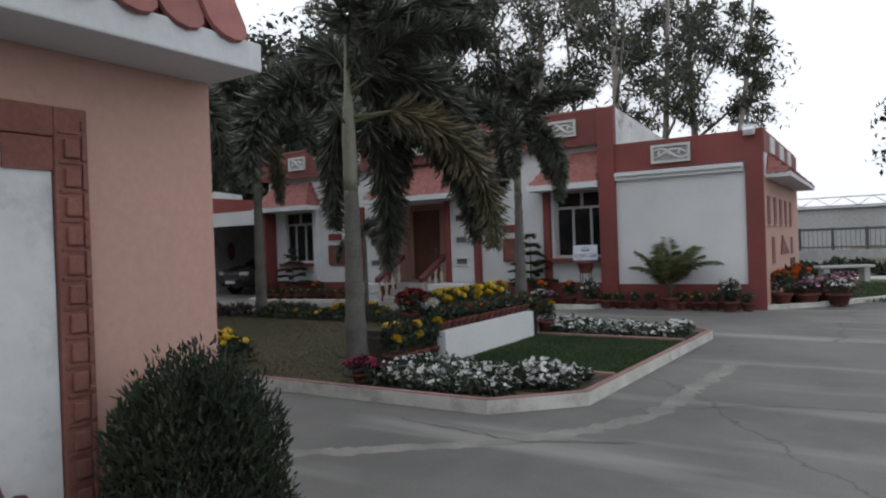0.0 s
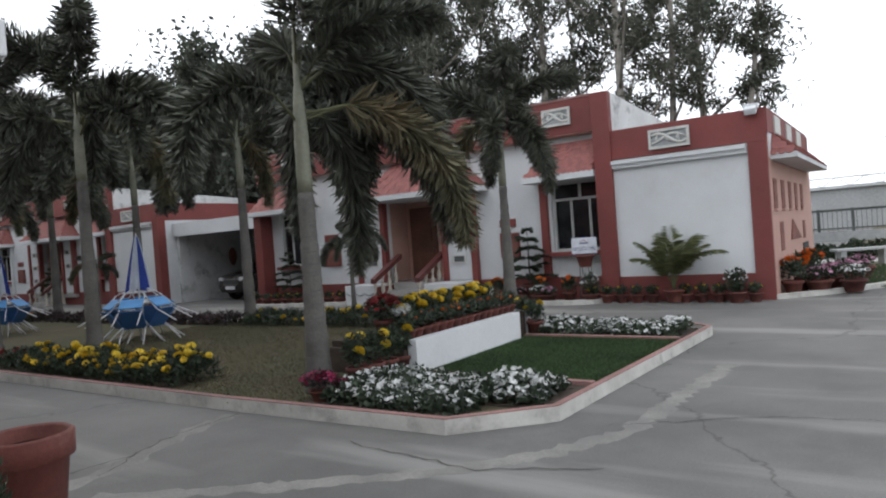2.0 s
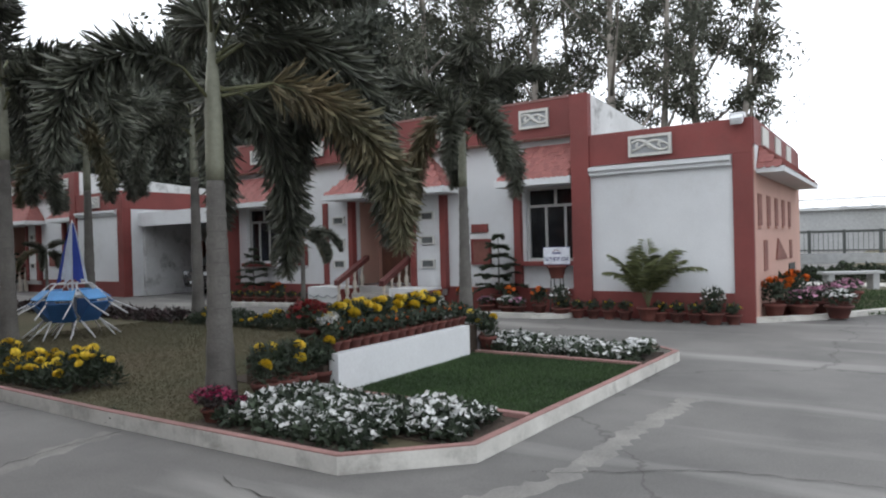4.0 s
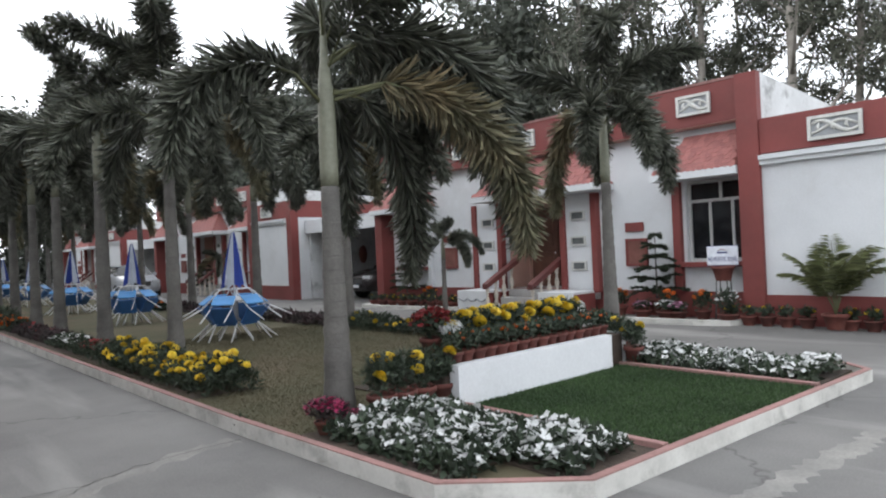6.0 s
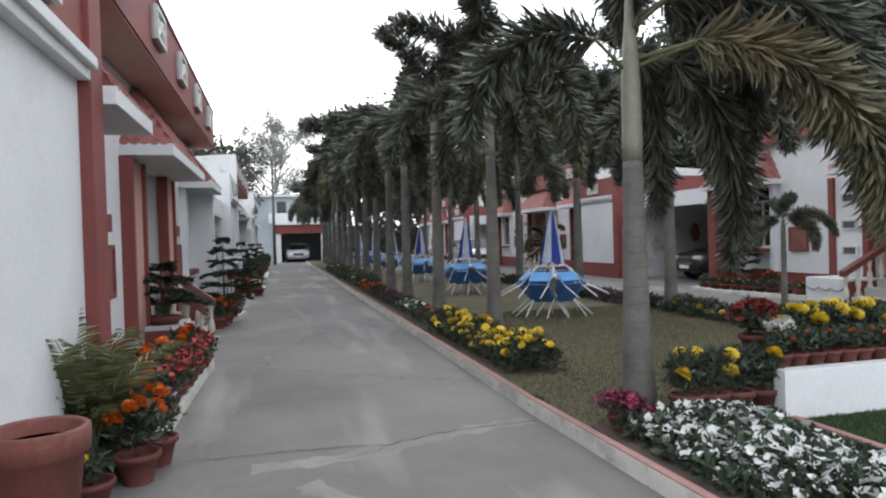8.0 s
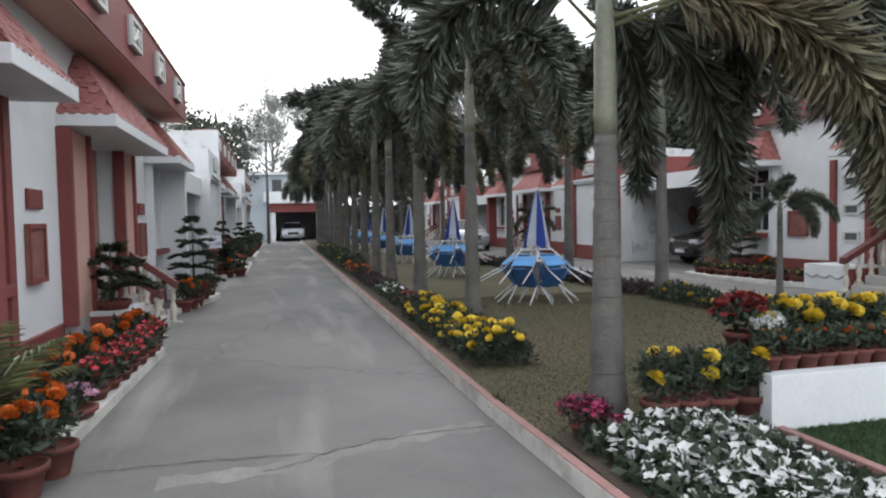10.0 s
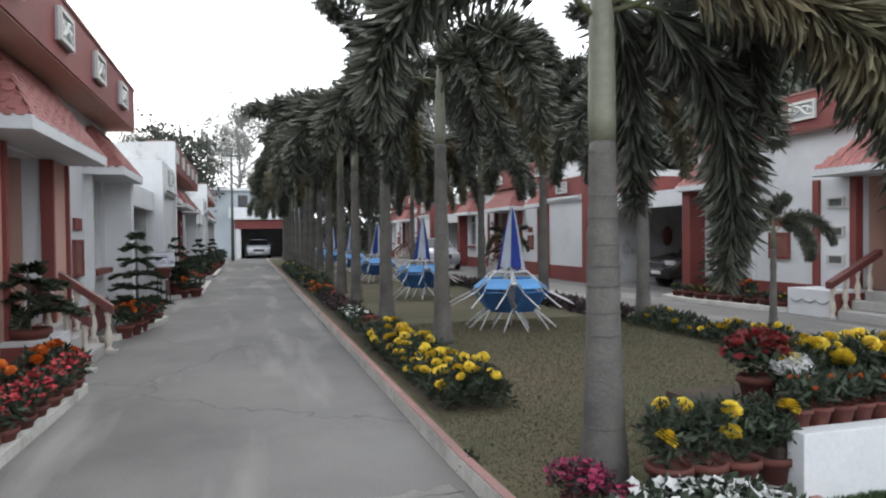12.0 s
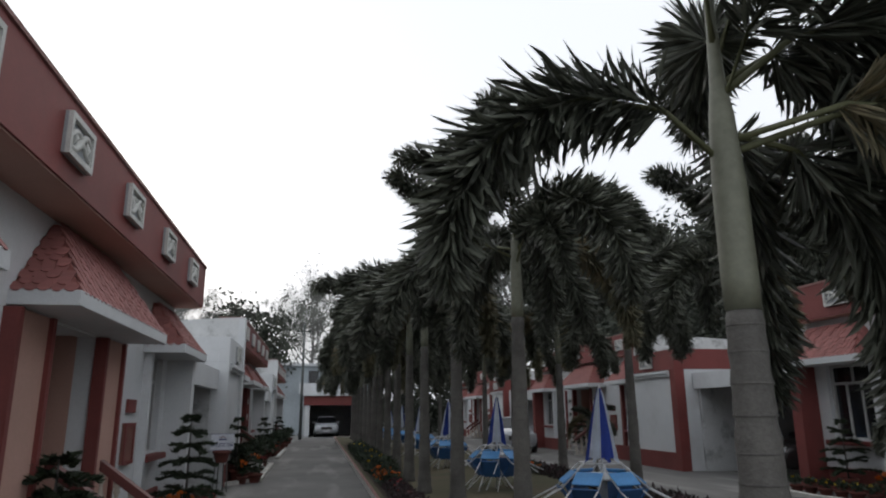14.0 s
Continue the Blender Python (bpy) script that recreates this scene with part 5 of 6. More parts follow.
copy_thing(mari, pose(-4.32, 9.62, 0.085, 0, 0, 190) @ Matrix.Scale(0.9, 4))

# ---- end walls: details ----
part("relief_band", boxes((-2.15, 1.34, 0.0, -2.115, 1.44, 1.93), (-2.15, -0.4, 1.84, -2.115, 1.34, 1.93), bevel=0.006), M_BROWN, end_L, "terracotta relief band with stamped squares")
for k in range(21):
    z = 0.04 + 0.087 * k
    part("stamp", boxes((-2.116, 1.365, z, -2.102, 1.41, z + 0.055), bevel=0.006), M_BROWN, end_L)
    part("bead", boxes((-2.116, 1.418, z + 0.02, -2.105, 1.432, z + 0.07), bevel=0.004), M_BROWN, end_L)
    part("bead", boxes((-2.116, 1.418, z + 0.085, -2.107, 1.43, z + 0.115), bevel=0.004), M_BROWN, end_L)
    part("bar", boxes((-2.116, 1.35, z + 0.072, -2.109, 1.412, z + 0.08), bevel=0.002), M_BROWN, end_L)
    part("bar", boxes((-2.116, 1.35, z - 0.018, -2.109, 1.412, z - 0.01), bevel=0.002), M_BROWN, end_L)
    part("rosette", boxes((-2.116, 1.416, z - 0.008, -2.104, 1.434, z + 0.01), bevel=0.005), M_BROWN, end_L)
part("white_panel", boxes((-2.15, -0.4, 0.4, -2.13, 1.336, 1.74), (-2.15, -0.4, 1.74, -2.13, 1.2, 1.835)), M_OLDWHITE, end_L, "white painted panel inside the relief band")
part("panel_step", boxes((-2.15, 1.2, 1.74, -2.12, 1.337, 1.837)), M_BROWN, end_L)
bm = bmesh.new()
for k in range(14):
    tube(bm, [(-2.13, 0.2 + 0.08 * k, 0.5), (-2.08, 0.23 + 0.08 * k, 0.68 + 0.1 * math.sin(k * 0.7)), (-2.13, 0.25 + 0.08 * k, 0.8 + 0.08 * math.sin(k * 1.3))], [0.05, 0.07, 0.03], 7)
part("rocky_relief", bm, M_BROWN, end_L, "rough earth-coloured relief along the panel's foot")
part("hood_wall", boxes((-2.2, -3.5, 2.9, -2.142, 1.9, 3.5)), M_WHITE, end_L)
for k in range(5):
    y = 15.03 + 0.98 * k
    o = part("niche", boxes((-1.905, y - 0.2, 1.66, -1.880, y + 0.2, 2.22)), M_BROWN, end_A, "recessed reddish niche on the end wall")
    part("niche_sill", boxes((-1.900, y - 0.23, 1.62, -1.845, y + 0.23, 1.66)), M_PINK, o)
for y, z0, z1 in ((15.58, 0.84, 1.4), (19.08, 0.95, 1.37)):
    part("niche", boxes((-1.905, y - 0.2, z0, -1.880, y + 0.2, z1)), M_BROWN, end_A, "recessed reddish niche on the end wall")
bm = bmesh.new()
v = [bm.verts.new(p) for p in ((-1.895, 16.78, 1.0), (-1.895, 18.38, 0.98), (-1.895, 17.08, 1.42), (-1.865, 16.78, 1.0), (-1.865, 18.38, 0.98), (-1.865, 17.08, 1.42))]
for f in ((0, 1, 2), (3, 4, 5), (0, 1, 4, 3), (1, 2, 5, 4), (2, 0, 3, 5)):
    bm.faces.new([v[i] for i in f])
part("relief_wedge", bm, M_BROWN, end_A)
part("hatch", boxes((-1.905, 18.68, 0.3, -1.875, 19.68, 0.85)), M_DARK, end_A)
part("hood_wall", boxes((-1.895, 14.58, 2.6, -1.880, 20.28, 3.05)), M_WHITE, end_A)
part("side_parapet", boxes((-1.955, 14.48, 3.05, -1.875, 20.38, 3.5)), M_RED, end_A)
for y in (15.58, 17.18, 18.78):
    part("relief_panel", boxes((-1.875, y - 0.34, 3.08, -1.845, y + 0.34, 3.43), bevel=0.006), M_ORN, end_A)
fl = thing("flood_lamp", "small white flood lamp on the parapet corner", "lamp", pose(-2.09, 14.43, 3.5))
part("lamp_body", boxes((-2.24, 14.33, 3.5, -1.99, 14.50, 3.58), bevel=0.01), M_PLASTIC, fl)
part("lamp_head", moved(boxes((-0.1, -0.08, -0.06, 0.1, 0.08, 0.06), bevel=0.015), pose(-2.11, 14.32, 3.46, 30, 0, 0)), M_PLASTIC, fl)

# ---- carports ----


def carport(x0, x1, y_front, y_back, z, label, oval=True):
    c = thing("carport", label, "carport", pose((x0 + x1) / 2, y_front, 0), kind="structure")
    s = 1 if y_back > y_front else -1
    ya, yb = sorted((y_front, y_back))
    part("roof_slab", boxes((x0, ya, z, x1, yb, z + 0.14)), M_OLDWHITE, c)
    yf = y_front - s * 0.16
    part("fascia", boxes((x0, min(yf, y_front), z - 0.2, x1, max(yf, y_front), z + 0.25)), M_WHITE, c)
    yb2 = y_back - s * 0.15
    part("back_wall", boxes((x0, min(yb2, y_back), 0, x1, max(yb2, y_back), z)), M_OLDWHITE, c)
    part("side_wall", boxes((x0 - 0.02, ya, 0, x0 + 0.1, yb, z)), M_OLDWHITE, c)
    if oval:
        bm = lathe([(0.001, 0), (0.3, 0.0), (0.34, 0.02), (0.3, 0.05), (0.001, 0.05)], 16, cap=False)
        part("oval_plaque", moved(bm, pose(x0 + 0.1, y_front + s * 2.2, 1.5, 0, 90, 0) @ Matrix.Diagonal((1, 0.55, 1, 1))), M_BROWN, c)
    return c


carport(-20.85, -16.04, 15.15, 20.8, 2.52, "white carport with a flat roof between two bungalows")
carport(-19.15, -15.4, 1.6, -4, 2.45, "white carport with a flat roof beside the lane")
carport(-34.75, -33.5, 1.75, -4, 2.45, "white carport with a flat roof beside the lane", False)
carport(-39.95, -35.1, 15.15, 20.8, 2.52, "white carport with a flat roof between two bungalows")


def car(m, paint, label, chrome=True):
    """A family car that faces -y: lofted body, glasshouse, lamps, grille and wheels."""
    c = thing("car", label, "car")
    secs = [(-2.1, 0.35, 0.70, 0.72), (-2.0, 0.28, 0.84, 0.83), (-1.2, 0.25, 0.98, 0.87), (-0.8, 0.25, 1.02, 0.88), (1.5, 0.25, 1.02, 0.88), (2.0, 0.3, 0.98, 0.84), (2.15, 0.4, 0.85, 0.76)]
    bm = bmesh.new()
    rings = []
    for y, z0, z1, w in secs:
        rings.append([bm.verts.new(p) for p in ((-w * 0.9, y, z0), (w * 0.9, y, z0), (w, y, z0 + 0.2), (w, y, z1 - 0.18), (w * 0.86, y, z1), (-w * 0.86, y, z1), (-w, y, z1 - 0.18), (-w, y, z0 + 0.2))])
    for a, b in zip(rings, rings[1:]):
        for i in range(8):
            bm.faces.new((a[i], a[(i + 1) % 8], b[(i + 1) % 8], b[i]))
    bm.faces.new(rings[0])
    bm.faces.new(rings[-1])
    bmesh.ops.bevel(bm, geom=list(bm.edges), offset=0.025, segments=2, affect="EDGES")
    for f in bm.faces:
        f.smooth = True
    body = part("body", bm, paint, c)
    bm = bmesh.new()
    g = [[bm.verts.new(p) for p in ((-w, y, z), (w, y, z))] for y, z, w in ((-0.95, 1.0, 0.76), (-0.35, 1.42, 0.62), (1.3, 1.46, 0.62), (1.95, 1.0, 0.74))]
    for a, b in zip(g, g[1:]):
        bm.faces.new((a[0], a[1], b[1], b[0]))
    bm.faces.new([q[0] for q in g])
    bm.faces.new([q[1] for q in g])
    bm.faces.new((g[0][0], g[0][1], g[3][1], g[3][0]))
    part("glasshouse", bm, M_GLASS, c)
    part("roof", boxes((-0.6, -0.3, 1.42, 0.6, 1.25, 1.475), bevel=0.02), paint, c)
    part("grille", boxes((-0.4, -2.13, 0.56, 0.4, -2.08, 0.72), bevel=0.01), M_DARK, c)
    part("grille_trim", boxes((-0.43, -2.135, 0.72, 0.43, -2.09, 0.75), (-0.43, -2.135, 0.53, 0.43, -2.09, 0.56)), M_CHROME, c)
    part("number_plate", boxes((-0.25, -2.15, 0.40, 0.25, -2.12, 0.5)), M_PLASTIC, c)
    for x in (-0.66, 0.66):
        part("headlight", moved(boxes((-0.17, -0.05, -0.06, 0.17, 0.05, 0.06), bevel=0.02), pose(x * 0.95, -2.03, 0.74, 0, 0, 14 if x > 0 else -14)), M_LAMPGLASS, c)
        part("mirror", boxes((x * 1.38 - 0.08, -0.75, 0.98, x * 1.38 + 0.08, -0.62, 1.1), bevel=0.02), paint, c)
        for y in (-1.35, 1.35):
            t = part("wheel", moved(lathe([(0.2, -0.1), (0.3, -0.1), (0.33, -0.06), (0.33, 0.06), (0.3, 0.1), (0.2, 0.1)], 18), pose(x * 1.25, y, 0.33, 0, 90, 0)), M_RUBBER, c)
            part("rim", moved(lathe([(0.19, -0.105), (0.19, 0.105)], 14), pose(x * 1.25, y, 0.33, 0, 90, 0)), M_CHROME, t)
    c.matrix_basis = m
    return c


car(pose(-18.3, 17.5, 0, 0, 0, -4), M_CARDARK, "dark grey hatchback parked in the carport")
car(pose(-56.2, 4.75, 0, 0, 0, 90), M_CARSILVER, "silver car parked under the porch at the lane's end")
car(pose(-32.6, 12.6, 0, 0, 0, 85), M_CARSILVER, "silver car parked on the far drive")

# ---- house at the lane's end ----
gate_house = thing("end_house", "white and blue two-storey house with a car porch", "house", pose(-57, 4.6, 0))
part("pillar", boxes((-55.4, 3.1, 0, -55, 3.45, 2.3)), M_WHITE, gate_house)
part("pillar", boxes((-55.4, 6.6, 0, -55, 6.9, 2.3)), M_WHITE, gate_house)
part("porch_lintel", boxes((-55.5, 3.0, 2.3, -54.9, 7.0, 3.0)), M_RED, gate_house, "red painted band over the car porch")
part("porch_slab", boxes((-60.5, 2.9, 3.0, -54.7, 7.1, 3.25)), M_WHITE, gate_house)
part("porch_back", boxes((-60.5, 3.0, 0, -60.3, 7.0, 3.0), (-60.3, 3.0, 0, -55.4, 3.12, 3.0), (-60.3, 6.9, 0, -55.4, 7.0, 3.0)), M_HAZEWALL, gate_house)
part("upper_wall", boxes((-66, -2, 0, -60.6, 9, 5.6)), M_BLUEWALL, gate_house)
part("balcony_wall", boxes((-60.59, 2.5, 3.26, -59.0, 2.62, 4.1), (-59.0, 2.5, 3.26, -58.9, 7.2, 4.1)), M_WHITE, gate_house)
for y in (3.2, 4.8, 6.3):
    part("window", boxes((-60.6, y, 4.1, -60.55, y + 0.8, 5.2)), M_GLASS, gate_house)
part("roof_edge", boxes((-66.2, -2.3, 5.6, -60.2, 9.3, 5.8)), M_WHITE, gate_house)
end_wall = part("boundary_wall", boxes((-62.2, 9.4, 0, -62, 44, 2.1), bevel=0.02), M_OLDWHITE)
tagged(end_wall, "weathered boundary wall behind the last trees", "wall", kind="structure")
flower_strip("tall_hedge", "tall dark hedge across the end of the garden", "hedge", (-57.5, 8.2), (-57.5, 15), 2.2, 0.0, 4.2, 420, 0.36, 0.5, M_DEEPLEAF, 0, "pom", 0.05, M_YELLOW, 71)
pole = thing("utility_pole", "dark utility pole beside the lane", "pole", pose(-50, 2.95, 0))
part("pole_shaft", moved(lathe([(0.11, 0), (0.07, 7.8)], 8), pose(-50, 2.95, 0)), M_RAIL, pole)
part("cross_arm", boxes((-50.05, 2.4, 7.2, -49.95, 3.5, 7.3)), M_RAIL, pole)

# ---- beyond the field ----
fence = thing("railing_fence", "dark iron railing on a low wall beyond the field", "fence", pose(5, 40, 0))
part("base_wall", boxes((-20, 39.9, 0, 45, 40.1, 0.5)), M_HAZEWALL, fence)
part("top_rail", boxes((-20, 39.97, 1.5, 45, 40.03, 1.62)), M_RAIL, fence)
part("mid_rail", boxes((-20, 39.97, 0.62, 45, 40.03, 0.68)), M_RAIL, fence)
for k in range(44):
    x = -20 + 1.5 * k
    part("post", boxes((x - 0.07, 39.93, 0.5, x + 0.07, 40.07, 1.65)), M_RAIL, fence)
bm = bmesh.new()
for k in range(300):
    x = -19.9 + 0.21 * k
    box(bm, x - 0.012, 39.985, 0.5, x + 0.012, 40.015, 1.5)
part("bars", bm, M_RAIL, fence)["kind"] = "stuff"
shed = thing("distant_shed", "long pale shed with a steel truss edge beyond the fence", "building", pose(10, 72, 0))
part("shed_wall", boxes((-30, 70, 0, 80, 78, 3.5)), M_HAZEWALL, shed)
part("shed_roof", boxes((-30.5, 69.6, 3.5, 80.5, 78.5, 3.75)), M_WHITE, shed)
part("top_chord", boxes((-30, 69.5, 4.4, 80, 69.6, 4.5)), M_OLDWHITE, shed)
bm = bmesh.new()
for k in range(50):
    x = -30 + 2.2 * k
    tube(bm, [(x, 69.55, 3.7), (x + 1.1, 69.55, 4.45), (x + 2.2, 69.55, 3.7)], [0.04] * 3, 5)
part("truss_web", bm, M_OLDWHITE, shed)["kind"] = "stuff"
flower_strip("clipped_hedge", "dark clipped hedge at the end of the bungalow", "hedge", (-3.2, 25.2), (3.5, 26.5), 0.8, 0.0, 0.62, 700, 0.16, 0.5, M_DARKLEAF, 0, "pom", 0.05, M_YELLOW, 60)
bench = thing("garden_bench", "white concrete garden bench on the field", "bench")
part("seat_slab", boxes((-0.75, -0.2, 0.4, 0.75, 0.2, 0.47), bevel=0.015), M_HAZEWALL, bench)
for x in (-0.55, 0.55):
    part("support", boxes((x - 0.08, -0.16, 0, x + 0.08, 0.16, 0.4), bevel=0.015), M_HAZEWALL, bench)
placed(bench, [pose(-0.9, 22.3, 0.03, 0, 0, 30), pose(1.2, 23.2, 0.03, 0, 0, 35), pose(3.4, 24.6, 0.03, 0, 0, 30)])
path_strip = part("sand_path", boxes((-2.3, 23.4, 0.0, 12, 24.8, 0.045)), M_KERBWHITE)
tagged(path_strip, "pale sandy path across the field", "path", kind="structure")
grass("field_grass", -2.0, 16.2, 3.5, 22, 0.03, 24000, 0.07, M_BLADE, "rough green grass of the field", 61)

# ---- bushes, tubs and araucarias ----


def conifer_bush(x, y, r, h, label, seed):
    """A dense rounded arborvitae with upright feathery sprays."""
    rng = np.random.default_rng(seed)
    b = thing("conifer_bush", label, "bush", pose(x, y, 0))
    part("stem", moved(lathe([(0.05, 0), (0.03, h * 0.7)], 8), pose(x, y, 0)), M_TRUNK, b)
    n = 42000
    d = rand_dirs(rng, n, 0.15)
    q = d * (rng.uniform(0.2, 1, n) ** 0.35)[:, None]
    lump = 1 + 0.08 * np.sin(7 * np.arctan2(d[:, 1], d[:, 0]) + 3 * d[:, 2]) + 0.06 * np.sin(9 * d[:, 2] + seed) + 0.07 * np.sin(17 * np.arctan2(d[:, 1], d[:, 0]) + 2) * np.sin(14 * d[:, 2] + 1)
    pos = q * lump[:, None] * np.array([r, r, h * 0.5]) + np.array([x, y, h * 0.52])
    dirs = d * np.array([0.8, 0.8, 0.3]) + np.array([0, 0, 1.0]) + rng.normal(size=(n, 3)) * 0.5
    R = frames_of(dirs, rng.uniform(0, 6.28, n))
    s = 0.028 * rng.uniform(0.6, 1.4, n)
    V, F = scattered(np.array(LEAF_V) * np.array([0.28, 1, 1]), LEAF_F, pos, R, np.stack([s, s, s], 1))
    soup("foliage", V, F, M_DARKLEAF, b)
    return b


conifer_bush(-1.82, 1.57, 0.275, 1.17, "dark rounded conifer bush beside the pink wall", 40)


def araucaria(height, tiers, seed, label):
    """A tiered monkey-tail pine: flat whorls of needled branches on a thin stem, in a terracotta pot."""
    rng = np.random.default_rng(seed)
    a = thing("potted_araucaria", label, "potted plant", group="potted araucarias")
    part("pot", lathe(pot_profile(0.19, 0.3), 18, cap=False), M_POT, a)
    part("pot_soil", lathe([(0.16, 0.255), (0.165, 0.265)], 16), M_SOIL, a)
    part("stem", lathe([(0.022, 0.25), (0.008, 0.3 + height)], 7), M_TRUNK, a)
    for k in range(tiers):
        f = k / (tiers - 1)
        z = 0.42 + (height - 0.15) * f
        ln0 = 0.46 * (1 - f) ** 0.8 + 0.1
        pos, dirs = [], []
        bm = bmesh.new()
        for j in range(6):
            ln = ln0 * rng.uniform(0.75, 1.15)
            tip = rng.normal() * 0.05
            yaw = j * math.pi / 3 + k * 0.5 + rng.normal() * 0.2
            pts = [Vector((math.cos(yaw) * ln * t, math.sin(yaw) * ln * t, z + 0.14 * ln * math.sin(t * 2.6) + (tip - 0.05) * t)) for t in (0, 0.35, 0.7, 1.0)]
            tube(bm, pts, [0.007, 0.006, 0.005, 0.003], 5)
            for t in np.linspace(0.08, 1, int(70 * ln / 0.5) + 14):
                i = min(2, int(t / 0.3501))
                p = pts[i].lerp(pts[i + 1], min(1, (t - (0, 0.35, 0.7)[i]) / 0.33))
                for s in (-1, 1):
                    pos.append(tuple(p))
                    dirs.append((math.cos(yaw + s * 0.9), math.sin(yaw + s * 0.9), 0.25 + rng.normal() * 0.2))
        br = part("branch_whorl", bm, M_DARKLEAF, a)
        n = len(pos)
        R = frames_of(dirs, rng.uniform(0, 6.28, n))
        s = 0.10 * rng.uniform(0.6, 1.3, n)
        V, F = scattered(np.array(LEAF_V) * np.array([0.22, 1, 1]), LEAF_F, np.array(pos), R, np.stack([s, s, s], 1))
        soup("needles", V, F, M_DARKLEAF, br)
    return a


arau = araucaria(1.25, 6, 41, "tiered potted araucaria with flat dark branches")
placed(arau, [pose(-6.9, 14.55, 0.1), pose(-13.8, 2.14, 0.05, 0, 0, 30) @ Matrix.Scale(1.05, 4), pose(-20.6, 2.12, 0.05, 0, 0, 70), pose(-29.5, 2.1, 0.0, 0, 0, 10), pose(-14.6, 14.5, 0.1, 0, 0, 50) @ Matrix.Scale(0.9, 4), pose(-29.2, 14.8, 0.0, 0, 0, 90), pose(-37.5, 2.2, 0.0, 0, 0, 200)])
arau2 = araucaria(0.62, 4, 42, "low wide potted araucaria with flat dark branches")
placed(arau2, [pose(-9.5, 1.7, 0.3) @ Matrix.Scale(1.1, 4)])


def areca(n, ln, seed, label, pot_r=0.2):
    """A clumping cane palm with arching feathery leaves in a pot."""
    rng = np.random.default_rng(seed)
    t = thing("potted_cane_palm", label, "potted plant", group="potted cane palms")
    part("pot", lathe(pot_profile(pot_r, pot_r * 1.3), 18, cap=False), M_POT, t)
    part("pot_soil", lathe([(pot_r * 0.85, pot_r * 1.1), (pot_r * 0.87, pot_r * 1.14)], 16), M_SOIL, t)
    for k in range(n):
        yaw = k * 2.4 + rng.normal() * 0.3
        e0, e1 = rng.uniform(76, 90), rng.uniform(-25, 70)
        L = ln * rng.uniform(0.7, 1.1)
        m = 14
        P = [np.array([0, 0, pot_r * 1.1])]
        for i in range(m):
            e = math.radians(e0 + (e1 - e0) * ((i / m) ** 1.3))
            P.append(P[-1] + L / m * np.array([math.cos(e) * math.cos(yaw), math.cos(e) * math.sin(yaw), math.sin(e)]))
        P = np.array(P)
        fr = part("frond_stalk", tube(bmesh.new(), [tuple(p) for p in P[::2]], list(np.linspace(0.012, 0.003, len(P[::2]))), 5), M_RACHIS, t)
        T = np.gradient(P, axis=0)
        T /= np.linalg.norm(T, axis=1)[:, None]
        tt = np.repeat(np.linspace(0.3, 1, 30), 2)
        i = tt * m
        lo = np.minimum(i.astype(int), m - 1)
        f = (i - lo)[:, None]
        pos, tan = P[lo] * (1 - f) + P[lo + 1] * f, T[lo]
        side = np.cross(tan, [0, 0, 1.0])
        side /= np.linalg.norm(side, axis=1)[:, None] + 1e-6
        sg = np.tile([1, -1], 30)[:, None]
        d = 0.65 * tan + sg * side * 0.8 + np.array([0, 0, -0.4]) + rng.normal(size=(60, 3)) * 0.06
        R = frames_of(d, rng.normal(size=60) * 0.4)
        s = 0.30 * ln / 1.1 * np.sin(np.pi * (0.2 + 0.75 * tt)) ** 0.5 * rng.uniform(0.85, 1.1, 60)
        V, F = scattered(np.array(LEAF_V) * np.array([0.065, 1, 1]), LEAF_F, pos, R, np.stack([s, s, s], 1))
        soup("foliage", V, F, M_CANE, fr)
    return t


M_CANE = surface("cane_palm_leaf", (0.23, 0.25, 0.12), (0.14, 0.16, 0.075), rough=0.5, big=2, fine=20, bump=0, vary="island", spread=0.45, trans=0.25)
cane = areca(12, 1.55, 43, "potted feathery cane palm against the white panel", 0.22)
placed(cane, [pose(-3.62, 14.12, 0.02) @ Matrix.Scale(0.85, 4)])
cane2 = areca(13, 1.2, 44, "yellowish potted cane palm leaning over the lane", 0.16)
placed(cane2, [pose(-4.85, 1.98, 0.0, 0, 0, 40) @ Matrix.Scale(0.8, 4), pose(-5.6, 1.85, 0.0, 0, 0, 200) @ Matrix.Scale(0.7, 4)])
tub = thing("terracotta_tub", "large terracotta tub beside the pink wall", "pot", pose(-2.85, 2.3, 0))
part("tub_body", moved(lathe(pot_profile(0.165, 0.5), 24, cap=False), pose(-2.85, 2.3, 0.38)), M_POT, tub)
part("tub_soil", moved(lathe([(0.14, 0.43), (0.142, 0.44)], 18), pose(-2.85, 2.3, 0.38)), M_SOIL, tub)
part("stand", moved(lathe([(0.17, 0), (0.14, 0.2), (0.15, 0.382)], 16), pose(-2.85, 2.3, 0)), M_BROWN, tub)


def text_mesh(body, size, mat, parent, m, name):
    cu = bpy.data.curves.new(name, "FONT")
    cu.body, cu.size, cu.align_x, cu.align_y, cu.extrude = body, size, "CENTER", "CENTER", 0.002
    ob = new(name, cu)
    bpy.context.view_layer.update()
    me = bpy.data.meshes.new_from_object(ob.evaluated_get(bpy.context.evaluated_depsgraph_get()))
    bpy.data.objects.remove(ob)
    me.transform(m)
    return linked(name, me, mat, parent)


